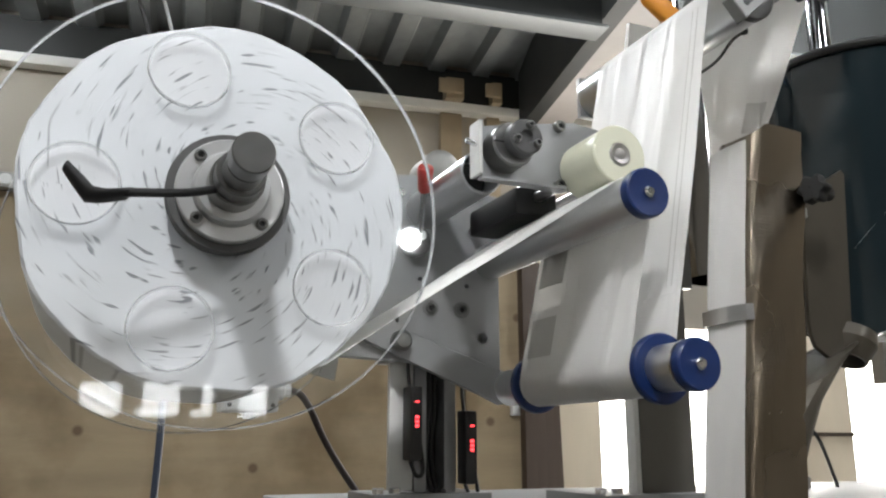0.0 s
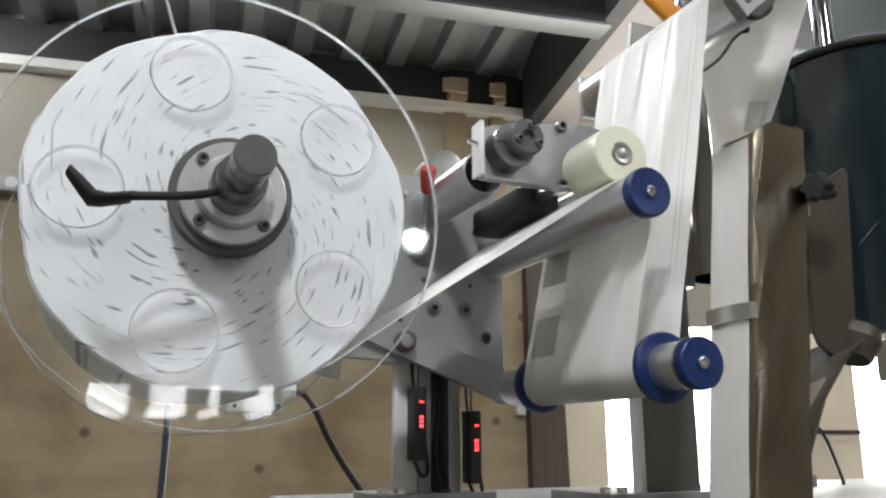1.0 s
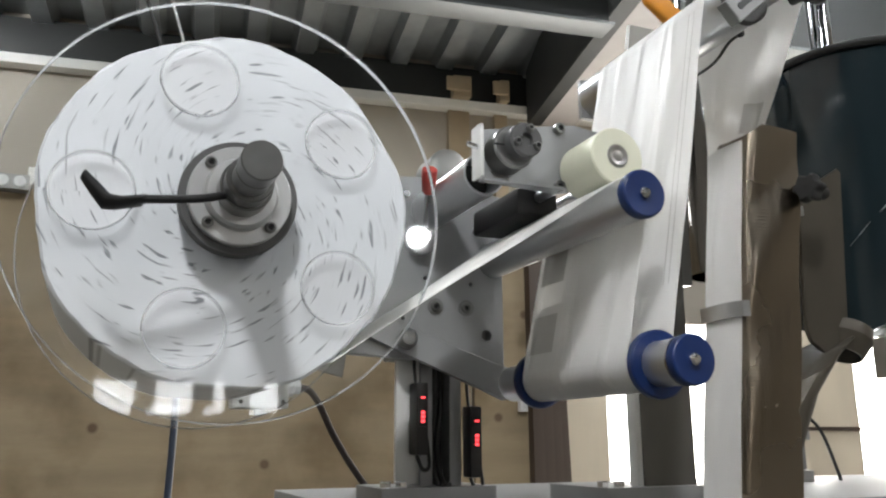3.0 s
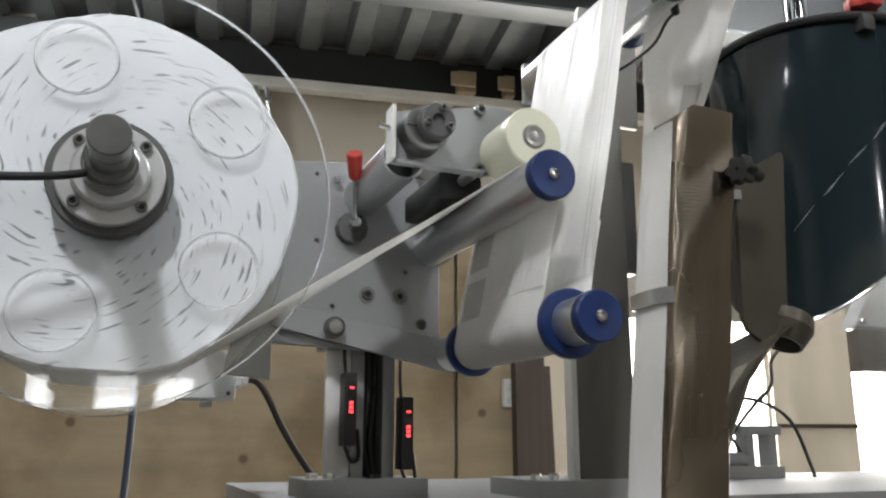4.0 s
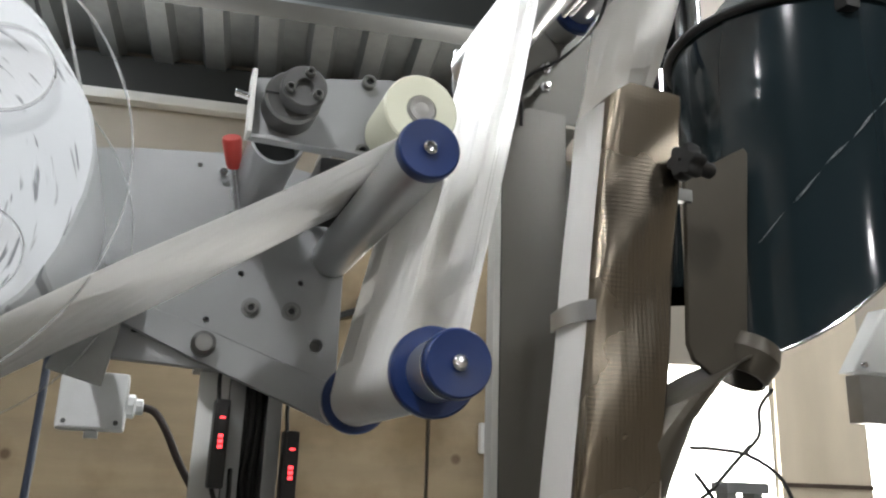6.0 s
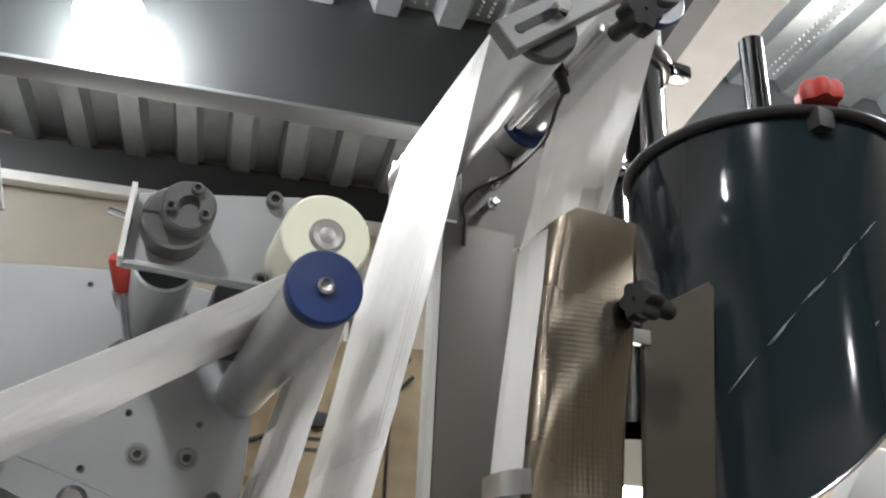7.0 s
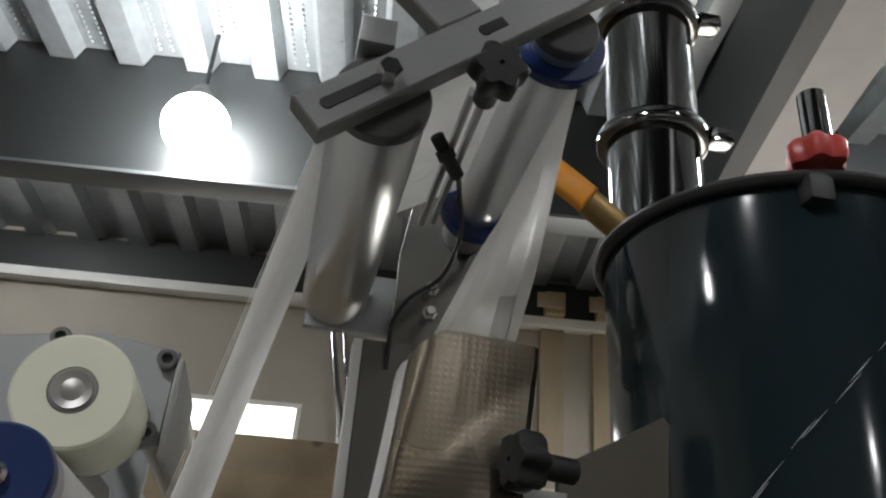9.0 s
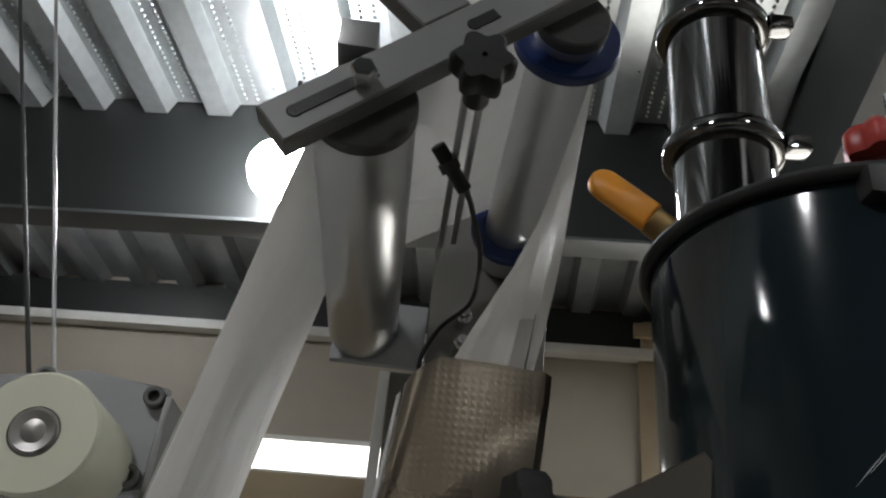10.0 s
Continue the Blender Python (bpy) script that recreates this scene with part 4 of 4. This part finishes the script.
# ---- columns, table ----
def column(name, label):
    ob = thing(name, label, "column", at=(0.57, 0.75, 1.43))
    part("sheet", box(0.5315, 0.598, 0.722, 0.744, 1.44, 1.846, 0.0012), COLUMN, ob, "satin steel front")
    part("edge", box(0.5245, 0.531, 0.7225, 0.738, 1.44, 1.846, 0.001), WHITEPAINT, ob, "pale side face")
    part("rib", box(0.5985, 0.622, 0.735, 0.80, 1.67, 1.80, 0.001), GREYPLATE, ob, "dark rear rib")
    part("base", box(0.475, 0.64, 0.705, 0.82, 1.432, 1.4515, 0.001), ALU, ob, "aluminium foot block")
    for x in (0.482, 0.502):
        hex_bolt(ob, x, 0.725, 1.4515, 0.006, 0.006, (0, 0, 1))
    return ob


column("machine_column", "tall satin steel machine column with a pale side")


def head_bracket():
    ob = thing("head_bracket", "grey plate and slotted bar that carry the top rollers", "bracket", at=(0.55, 0.75, 1.86))
    out = [(0.553, 1.846), (0.636, 1.846), (0.640, 1.99), (0.562, 1.99), (0.553, 1.93)]
    part("back_plate", sheet(out, [], 0.742, 0.750, 0.0008), COLUMN, ob, "grey back plate")
    part("left_plate", box(0.488, 0.552, 0.742, 0.749, 1.858, 1.905, 0.001), ALU, ob)
    for z in (1.893, 1.873):
        part("stud", rod((0.575, 0.742, z), (0.577, 0.716, z), 0.0035), CHROME, ob, "bright stud")
        hex_bolt(ob, 0.577, 0.728, z, 0.006, 0.006)
    ax, az = math.cos(radians(41)), math.sin(radians(41))
    bar = []
    p0 = Vector((0.474, 0, 1.852))
    u, n = Vector((ax, 0, az)), Vector((-az, 0, ax))
    for s, w in ((0, -0.010), (0.20, -0.010), (0.20, 0.012), (0, 0.012)):
        p = p0 + u * s + n * w
        bar.append((p.x, p.z))
    b = part("slotted_bar", sheet(bar, [], 0.478, 0.490, 0.001), BAR, ob, "grey slotted aluminium bar")
    for s0, s1 in ((0.012, 0.052), (0.105, 0.118)):
        q0, q1 = p0 + u * s0 + n * 0.001, p0 + u * s1 + n * 0.001
        part("slot", rod((q0.x, 0.4785, q0.z), (q0.x, 0.4775, q0.z), 0.0035), BLACK, b)
        sl = [(q0 + n * 0.003), (q1 + n * 0.003), (q1 - n * 0.003), (q0 - n * 0.003)]
        part("slot", sheet([(v.x, v.z) for v in sl], [], 0.4774, 0.4784, 0.0002), BLACK, b, "dark slot")
    q = p0 + u * 0.045
    hex_bolt(b, q.x, 0.4775, q.z, 0.006, 0.008)
    cb = [p0 + u * 0.085 + n * 0.012, p0 + u * 0.112 + n * 0.012, p0 + u * 0.104 + n * 0.11, p0 + u * 0.077 + n * 0.11]
    part("cross_bar", sheet([(v.x, v.z) for v in cb], [], 0.478, 0.490, 0.001), BAR, ob, "grey crossing bar")
    q = p0 + u * 0.062 + n * 0.030
    part("end_block", box(q.x - 0.009, q.x + 0.009, 0.486, 0.51, q.z - 0.008, q.z + 0.008, 0.001), STEEL, ob)
    return ob


head_bracket()


def top_roller(c, r, flanges, label):
    ob = thing("guide_roller", label, "roller", "film rollers", (c[0], 0.6, c[1]))
    part("tube", turned([(0, 0), (0, r), (0.238, r), (0.238, 0)], (c[0], 0.503, c[1]), (c[0], 1, c[1]), 48), ALU_SATIN, ob, "satin aluminium tube")
    if flanges:
        for y in (0.517, 0.706):
            part("flange", turned([(0, r), (0, 0.0262), (0.0015, 0.0275), (0.0065, 0.0275), (0.008, 0.0262), (0.008, r)], (c[0], y, c[1]), (c[0], 0, c[1]), 56), BLUE, ob, "dark blue plastic flange")
    part("end_disc", turned([(0, 0), (0, r + 0.0005), (0.006, r + 0.0005), (0.0068, r - 0.0005), (0.0068, 0)], (c[0], 0.503, c[1]), (c[0], 0, c[1]), 48), DARKRING, ob, "dark grey end disc")
    return ob


top_roller(R1, 0.0240, False, "film-covered guide roller with a dark end disc")
top_roller(R2, 0.0178, True, "silver guide roller with blue flanges")
clamp_knob("star_knob", 0.557, 0.472, 1.887, (0, -1, -0.15))


def mark_sensor():
    ob = thing("mark_sensor", "small black print-mark sensor with a thin cable", "sensor", at=(0.54, 0.55, 1.9))
    part("rail", box(0.551, 0.5545, 0.50, 0.64, 1.897, 1.903, 0.0008), STEEL, ob, "slotted steel rail")
    part("rail", box(0.5585, 0.562, 0.50, 0.64, 1.900, 1.906, 0.0008), STEEL, ob)
    part("head", rod((0.543, 0.545, 1.902), (0.560, 0.562, 1.888), 0.004), BLACK, ob)
    part("nut", turned([(0, 0), (0, 0.006), (0.005, 0.006), (0.005, 0)], (0.549, 0.551, 1.897), (0.56, 0.562, 1.886), 6), BLACK, ob, "", 20)
    part("cable", cable([(0.560, 0.562, 1.890), (0.566, 0.585, 1.892), (0.576, 0.625, 1.886), (0.578, 0.690, 1.888), (0.562, 0.728, 1.885), (0.552, 0.733, 1.868), (0.549, 0.719, 1.846), (0.549, 0.719, 1.825)], 0.0016), CABLE, ob, "thin black cable")
    return ob


mark_sensor()


def amplifier(x, y, z, name):
    ob = thing(name, "black fibre amplifier with red glowing digits", "sensor amplifier", "sensor amplifiers", (x, y, z))
    part("case", box(x - 0.0065, x + 0.0065, y - 0.022, y, z - 0.036, z + 0.036, 0.003), BLACK, ob)
    part("display", box(x - 0.0045, x + 0.0045, y - 0.0228, y - 0.0215, z - 0.008, z + 0.030, 0.0003), BLACK, ob)
    for k in range(3):
        part("digit", box(x - 0.0016, x + 0.0022, y - 0.0234, y - 0.0226, z - 0.004 + 0.0042 * k, z - 0.0012 + 0.0042 * k, 0.0003), DIGITS, ob, "glowing red bar")
    part("mark", box(x - 0.0016, x + 0.0026, y - 0.0234, y - 0.0226, z + 0.020, z + 0.0216), DIGITS, ob, "glowing red bar")
    part("cord", cable([(x - 0.002, y - 0.01, z - 0.036), (x + 0.004, y - 0.012, z - 0.050), (x + 0.012, y - 0.01, z - 0.046), (x + 0.013, y, z - 0.02)], 0.002), CABLE, ob)
    part("lead", cable([(x - 0.003, y - 0.01, z + 0.036), (x - 0.004, y - 0.008, z + 0.055), (x - 0.001, y, z + 0.08)], 0.0018), CABLE, ob)
    return ob


def reel_post():
    ob = thing("reel_post", "pair of aluminium profiles that carry the machine plate", "post", at=(0.33, 0.82, 1.45))
    part("backing", box(0.286, 0.3115, 0.800, 0.806, 1.455, 1.60, 0.001), WHITEPAINT, ob, "white backing strip")
    for x0, x1 in ((0.312, 0.3255), (0.345, 0.358)):
        part("profile", box(x0, x1, 0.798, 0.84, 1.453, 1.60, 0.0015), ALU, ob, "aluminium profile")
    # A black block stands in for the shade of the open gap.
    part("core", box(0.326, 0.3445, 0.820, 0.84, 1.453, 1.60, 0.001), BLACK, ob, "black block for the shaded gap between the profiles")
    for x, y in ((0.331, 0.812), (0.338, 0.814)):
        part("cable", cable([(x, y, 1.60), (x + 0.002, y - 0.003, 1.54), (x - 0.001, y, 1.49), (x + 0.001, y - 0.012, 1.455), (x, y - 0.03, 1.4545)], 0.0028), CABLE, ob, "black cable in the gap")
    part("foot", box(0.263, 0.387, 0.775, 0.86, 1.434, 1.453, 0.0012), ALU, ob, "aluminium foot block")
    for x in (0.272, 0.289):
        hex_bolt(ob, x, 0.79, 1.453, 0.006, 0.006, (0, 0, 1))
    return ob


reel_post()
amplifier(0.3055, 0.797, 1.520, "sensor_amplifier")
amplifier(0.365, 0.797, 1.497, "sensor_amplifier")


def bench():
    ob = thing("machine_table", "grey metal machine table under the film unwinder", "machine table", at=(0.8, 0.9, 0))
    part("top", box(0.235, 2.2, 0.70, 1.15, 1.415, 1.434, 0.002), ALU, ob, "grey metal table top")
    part("cabinet", box(0.26, 2.15, 0.74, 1.12, 0.06, 1.414, 0.004), GREYPLATE, ob, "grey sheet-metal cabinet")
    for x in (0.32, 2.08):
        for y in (0.78, 1.08):
            part("foot", turned([(0, 0.03), (0.01, 0.03), (0.015, 0.012), (0.065, 0.012)], (x, y, 0), (x, y, 1), 20), BLACK, ob)


bench()


def junction_box():
    ob = thing("junction_box", "light grey plastic junction box with a cable gland", "junction box", at=(0.20, 1.05, 1.55))
    part("case", box(0.156, 0.226, 1.035, 1.075, 1.538, 1.600, 0.005), BOXPLASTIC, ob)
    part("lid", box(0.158, 0.224, 1.028, 1.0345, 1.540, 1.598, 0.002), BOXPLASTIC, ob)
    for x in (0.165, 0.217):
        part("screw", turned([(0, 0.0028), (0.0006, 0.0026), (0.0006, 0)], (x, 1.028, 1.546), (x, 0, 1.546), 12), DARKRING, ob)
    part("tab", box(0.186, 0.200, 1.045, 1.055, 1.530, 1.5375, 0.001), BOXPLASTIC, ob, "small fixing tab")
    part("gland", turned([(0, 0), (0, 0.013), (0.007, 0.013), (0.009, 0.0085), (0.016, 0.0085), (0.017, 0.005)], (0.2262, 1.05, 1.566), (0.3, 1.05, 1.566), 8), BOXPLASTIC, ob, "white cable gland", 20)
    part("bracket", box(0.180, 0.198, 0.827, 1.065, 1.601, 1.625, 0.002), GREYPLATE, ob)
    part("bracket", box(0.180, 0.198, 0.82, 0.8265, 1.601, 1.66, 0.002), GREYPLATE, ob)
    part("cable", cable([(0.242, 1.05, 1.566), (0.256, 1.05, 1.561), (0.270, 1.05, 1.542), (0.288, 1.053, 1.508), (0.310, 1.055, 1.474), (0.330, 1.056, 1.447), (0.338, 1.056, 1.437)], 0.0044), BROWNCABLE, ob, "dark brown cable")


junction_box()


def feeder_pipe():
    x, y = 0.874, 0.955
    ob = thing("feeder_pipe", "polished dark steel feed pipe with clamp rings", "pipe", at=(x, y, 1.9))
    part("tube", turned([(0, 0.057), (1.95, 0.057)], (x, y, 1.74), (x, y, 3), 56), POLISHED, ob, "", 60)
    for z in (2.045, 2.232, 2.415):
        r = part("clamp_ring", turned([(0, 0.057), (0, 0.066), (0.005, 0.069), (0.016, 0.069), (0.021, 0.066), (0.021, 0.057)], (x, y, z), (x, y, 5), 56), POLISHED, ob, "polished clamp ring", 60)
        part("latch", box(x + 0.055, x + 0.085, y - 0.045, y - 0.02, z, z + 0.02, 0.004), POLISHED, r, "dark steel latch")


feeder_pipe()


def leaning_board(x, w, tilt, top):
    ob = thing("leaning_board", "dark brown timber board leaning on the wall", "board", "leaning boards", (x, 1.70, 0))
    bm = box(x - w / 2, x + w / 2, 1.69, 1.715, 0, top, 0.002)
    part("board", bm, DARKWOOD, ob)
    ob.rotation_euler = (radians(-1.0), radians(tilt), 0)


for bx, bw, bt, bz in ((0.955, 0.034, 0.3, 1.96), (0.992, 0.030, -0.2, 1.93), (1.026, 0.028, -0.6, 1.90), (1.060, 0.024, -1.2, 1.66)):
    leaning_board(bx, bw, bt, bz)


def wall_conduit(x, r):
    ob = thing("wall_conduit", "bright steel conduit bent along the far wall", "conduit", "wall conduits", ROOM @ Vector((x, FAR_END, 2.0)))
    line = [(x, FAR_END, 3.266), (x + 0.04, FAR_END, 3.05), (x + 0.08, FAR_END, 2.84), (x + 0.125, FAR_END, 2.6), (x + 0.13, FAR_END, 2.0)]
    part("pipe", cable([ROOM @ Vector(p) for p in line], r, 14), CHROME, ob, "", 50)
    for k, z in ((0.012, 3.20), (0.126, 2.5)):
        c = ROOM @ Vector((x + k, FAR_END, z))
        part("clip", box(c.x - r - 0.006, c.x + r + 0.006, c.y - r - 0.001, c.y + 0.03, z - 0.008, z + 0.008, 0.002), STEEL, ob)


wall_conduit(0.345, 0.018)
wall_conduit(0.400, 0.014)


def hanging_wire(a, b, r, mat, label):
    ob = thing("hanging_wire", label, "wire", "hanging wires", a)
    part("wire", rod(a, b, r, 0.0002, 10), mat, ob)


hanging_wire((-0.527, 1.2, 3.69), (0.088, 1.2, 1.97), 0.003, CABLE, "black cable hanging from the roof")
hanging_wire((-0.423, 1.2, 3.69), (0.118, 1.2, 1.97), 0.0027, STEEL, "grey steel rod hanging from the roof")


def air_hose():
    ob = thing("air_hose", "dark blue air hose hanging under the film reel", "hose", at=(0.11, 1.3, 1.0))
    part("hose", cable([(0.113, 1.30, 1.66), (0.112, 1.30, 1.5), (0.108, 1.30, 1.3), (0.112, 1.30, 0.9), (0.10, 1.30, 0.2), (0.10, 1.32, 0.01)], 0.0055), BLUETUBE, ob)


air_hose()


def valve_block():
    ob = thing("pneumatic_valve", "grey pneumatic cylinder block with hoses on the table", "valve", at=(0.97, 1.0, 1.434))
    part("base", box(0.895, 1.035, 0.985, 1.025, 1.434, 1.452, 0.002), STEEL, ob)
    part("cylinder", rod((0.888, 1.0, 1.461), (0.985, 1.0, 1.461), 0.011), ALU, ob)
    part("rod_end", rod((0.872, 1.0, 1.461), (0.888, 1.0, 1.461), 0.006), CHROME, ob)
    for x in (0.978, 1.020):
        part("pillar", box(x - 0.007, x + 0.007, 0.99, 1.015, 1.452, 1.505, 0.001), ALU, ob)
    part("bridge", box(0.968, 1.034, 0.985, 1.02, 1.497, 1.511, 0.002), ALU, ob)
    for pts in ([(0.89, 1.0, 1.475), (0.94, 1.0, 1.49), (1.0, 1.01, 1.535), (1.02, 1.0, 1.56)], [(0.925, 1.0, 1.552), (0.97, 1.0, 1.552), (1.02, 1.0, 1.545), (1.07, 1.0, 1.515), (1.10, 1.0, 1.45), (1.105, 1.0, 1.434)], [(1.012, 1.0, 1.55), (1.036, 1.0, 1.575), (1.04, 1.0, 1.61), (1.02, 0.95, 1.63)], [(0.93, 1.0, 1.52), (0.955, 1.0, 1.49), (0.972, 1.0, 1.462)]):
        part("hose", cable(pts, 0.0028), CABLE, ob, "thin dark air hose")


valve_block()


def print_unit():
    ob = thing("control_box", "pale machine box with a dark underside behind the hopper", "machine box", at=(1.2, 0.92, 1.6))
    out = [(1.112, 1.655), (1.175, 1.745), (1.40, 1.745), (1.40, 1.655)]
    part("case", sheet(out, [], 0.90, 0.93, 0.002), WHITEPAINT, ob)
    part("skirt", box(1.125, 1.40, 0.905, 0.93, 1.590, 1.653, 0.002), STEEL, ob)
    part("leg", box(1.33, 1.37, 0.90, 0.935, 1.434, 1.588, 0.002), STEEL, ob)
    part("screw", rod((1.126, 0.8995, 1.664), (1.126, 0.893, 1.664), 0.004), CHROME, ob)


print_unit()


def level_switch():
    ob = thing("orange_lever", "orange plastic lever on a brass socket by the pipe", "lever", at=(0.75, 0.9, 2.1))
    a, b = Vector((0.708, 0.90, 2.152)), Vector((0.800, 0.905, 2.088))
    u = (b - a).normalized()
    n = Vector((-u.z, 0, u.x))
    out = [a + u * (0.017 - 0.017 * math.sin(radians(k * 18))) + n * (0.017 * math.cos(radians(k * 18))) for k in range(11)] + [a - n * 0.0175 + u * 0.075, a + n * 0.0175 + u * 0.075]
    part("grip", sheet([(v.x, v.z) for v in out], [], 0.892, 0.908, 0.004), ORANGE, ob, "", 60)
    part("socket", rod(a + u * 0.075, a + u * 0.125, 0.016), BRASS, ob, "dull brass socket")
    part("arm", rod(a + u * 0.12, Vector((0.85, 0.94, 2.05)), 0.006), STEEL, ob)


level_switch()


def vent_stub():
    ob = thing("vent_stub", "dark steel pipe stub standing behind the hopper rim", "pipe", at=(1.08, 0.92, 1.9))
    part("pipe", cable([(1.08, 0.92, 2.338), (1.08, 0.92, 2.1), (1.08, 0.925, 1.95), (1.08, 0.98, 1.88), (1.08, 1.2, 1.86), (1.08, 1.77, 1.86)], 0.0175, 24), POLISHED, ob, "", 50)


vent_stub()


def wall_stud(x0, x1, low, top):
    ob = thing("wall_stud", "pale timber wall stud with a block over the rail", "timber stud", "wall studs", ROOM @ Vector((x0, FAR_END, low)))
    def timber(name, a, b, y0, y1, z0, z1):
        bm = box(a, b, y0, y1, z0, z1, 0.003)
        bmesh.ops.transform(bm, verts=bm.verts, matrix=ROOM)
        part(name, bm, PALEWOOD, ob)
    timber("post", x0, x1, FAR_END + 0.004, FAR_END + 0.048, low, 3.266)
    timber("block", x0 + 0.01, x1 - 0.01, FAR_END - 0.075, FAR_END - 0.002, 3.320, top)
    timber("cap", x0 - 0.035, x1 - 0.025, FAR_END - 0.10, FAR_END - 0.077, 3.345, top - 0.02)


wall_stud(1.40, 1.52, 2.0, 3.44)
wall_stud(1.665, 1.74, 2.0, 3.44)


def duct_stub():
    ob = thing("duct_stub", "grey round duct stub on the rear wall", "duct", at=(0.73, 1.8, 2.13))
    part("sleeve", turned([(0, 0), (0, 0.044), (0.09, 0.044), (0.093, 0.047), (0.104, 0.047), (0.108, 0.043), (0.114, 0.030), (0.115, 0)], (0.73, 1.80, 2.13), (0.70, 1.0, 2.08), 36), GREYPLATE, ob, "", 30)
    part("strap", box(0.722, 0.738, 1.797, 1.83, 2.0, 2.11, 0.002), GREYPLATE, ob)


duct_stub()


def outlet_box():
    ob = thing("outlet_box", "grey double outlet box at the plywood edge", "outlet", at=(-0.2, 1.9, 2.04))
    part("case", box(-0.235, -0.165, 1.885, 1.918, 2.022, 2.056, 0.003), GREYPLATE, ob)
    for x in (-0.217, -0.184):
        part("cover", rod((x, 1.885, 2.039), (x, 1.880, 2.039), 0.012), BOXPLASTIC, ob)


outlet_box()


def stencil():
    ob = thing("crate_stencil", "faded black arrow mark stencilled on the plywood", "stencil mark", at=(0.55, 1.82, 1.83))
    def quad(name, pts):
        rows = [[(x, 1.898 - 0.1281 * x - 0.0015, z) for x, z in pts[:2]], [(x, 1.898 - 0.1281 * x - 0.0015, z) for x, z in (pts[3], pts[2])]]
        part(name, loft(rows, 0.0004), STENCIL, ob)
    quad("arrow_stem", ((0.520, 1.79), (0.532, 1.79), (0.532, 1.845), (0.520, 1.845)))
    quad("arrow_head", ((0.507, 1.840), (0.545, 1.840), (0.528, 1.878), (0.523, 1.878)))
    for z in (1.828, 1.806):
        quad("bar", ((0.650, z), (0.706, z), (0.706, z + 0.008), (0.650, z + 0.008)))


stencil()


def wall_cable():
    ob = thing("wall_cable", "two black cables clipped to the plywood", "cable", at=(0.65, 1.8, 1.87))
    part("cable", cable([(0.33, 1.836, 1.74), (0.487, 1.826, 1.797), (0.617, 1.811, 1.846), (0.678, 1.803, 1.872), (0.762, 1.792, 1.918), (0.818, 1.785, 1.959), (0.86, 1.780, 2.02)], 0.0045), CABLE, ob)
    part("cable", cable([(0.617, 1.811, 1.840), (0.679, 1.803, 1.864), (0.76, 1.792, 1.895), (0.82, 1.785, 1.929), (0.87, 1.779, 1.98)], 0.0045), CABLE, ob)
    part("clip", box(0.655, 0.69, 1.79, 1.812, 1.855, 1.885, 0.003), BLACK, ob)


wall_cable()


def wall_switch():
    ob = thing("wall_socket", "white double wall socket on the plywood edge", "socket", at=(0.965, 1.76, 1.6))
    part("plate", box(0.935, 0.968, 1.757, 1.772, 1.565, 1.630, 0.003), WHITEPAINT, ob)
    for z in (1.582, 1.613):
        part("outlet", turned([(0, 0), (0, 0.010), (0.003, 0.011), (0.004, 0.008), (0.003, 0)], (0.9515, 1.757, z), (0.9515, 0, z), 20), BOXPLASTIC, ob)


wall_switch()


# ---- printed marks on the film ----
def printed(parent, p, q, s0, s1, w0, w1, off):
    """A grey printed panel on a web between its lines p and q; s along, w across, as fractions."""
    nx, nz = -(q[1] - p[1]), q[0] - p[0]
    ln = math.hypot(nx, nz)
    rows = []
    for s in (s0, (s0 + s1) / 2, s1):
        x, z = p[0] + (q[0] - p[0]) * s + nx / ln * off, p[1] + (q[1] - p[1]) * s + nz / ln * off
        rows.append([(x, Y0 + (Y1 - Y0) * w, z) for w in (w0, (w0 + w1) / 2, w1)])
    part("printed_panel", loft(rows, 0.0002), PRINT, parent, "grey printed panel")


for w0 in (0.055, 0.095):
    printed(FILMTHING, m3, b3, 0.02, 0.98, w0, w0 + 0.006, 0.0022)
printed(FILMTHING, a2, m2, 0.10, 0.52, 0.70, 0.95, -0.0011)
printed(LOOP, k2, b2, 0.14, 0.72, 0.70, 0.95, -0.0011)


# ---- what moves ----
def motions():
    swing = [(0.0, 0), (2.2, 0), (3.3, 0), (3.6, 0), (3.8, 4.0), (4.0, 10.0), (4.2, 16.0), (4.35, 16.0), (4.5, 12.5), (4.65, 6.0), (4.85, 0.4), (5.0, 0), (5.2, 0), (10.0, 0)]
    arm, loop = [], []
    base = math.atan2(DZ - PIVOT.z, DX - PIVOT.x)
    reach = math.hypot(DX - PIVOT.x, DZ - PIVOT.z)
    for t, a in swing:
        arm.append((t, pose(*PIVOT, 0, -a, 0)))
        w = base + radians(a)
        loop.append((t, pose(PIVOT.x + reach * math.cos(w), 0.61, PIVOT.z + reach * math.sin(w))))
    walk(DANCER, arm)
    walk(LOOP, loop)


motions()
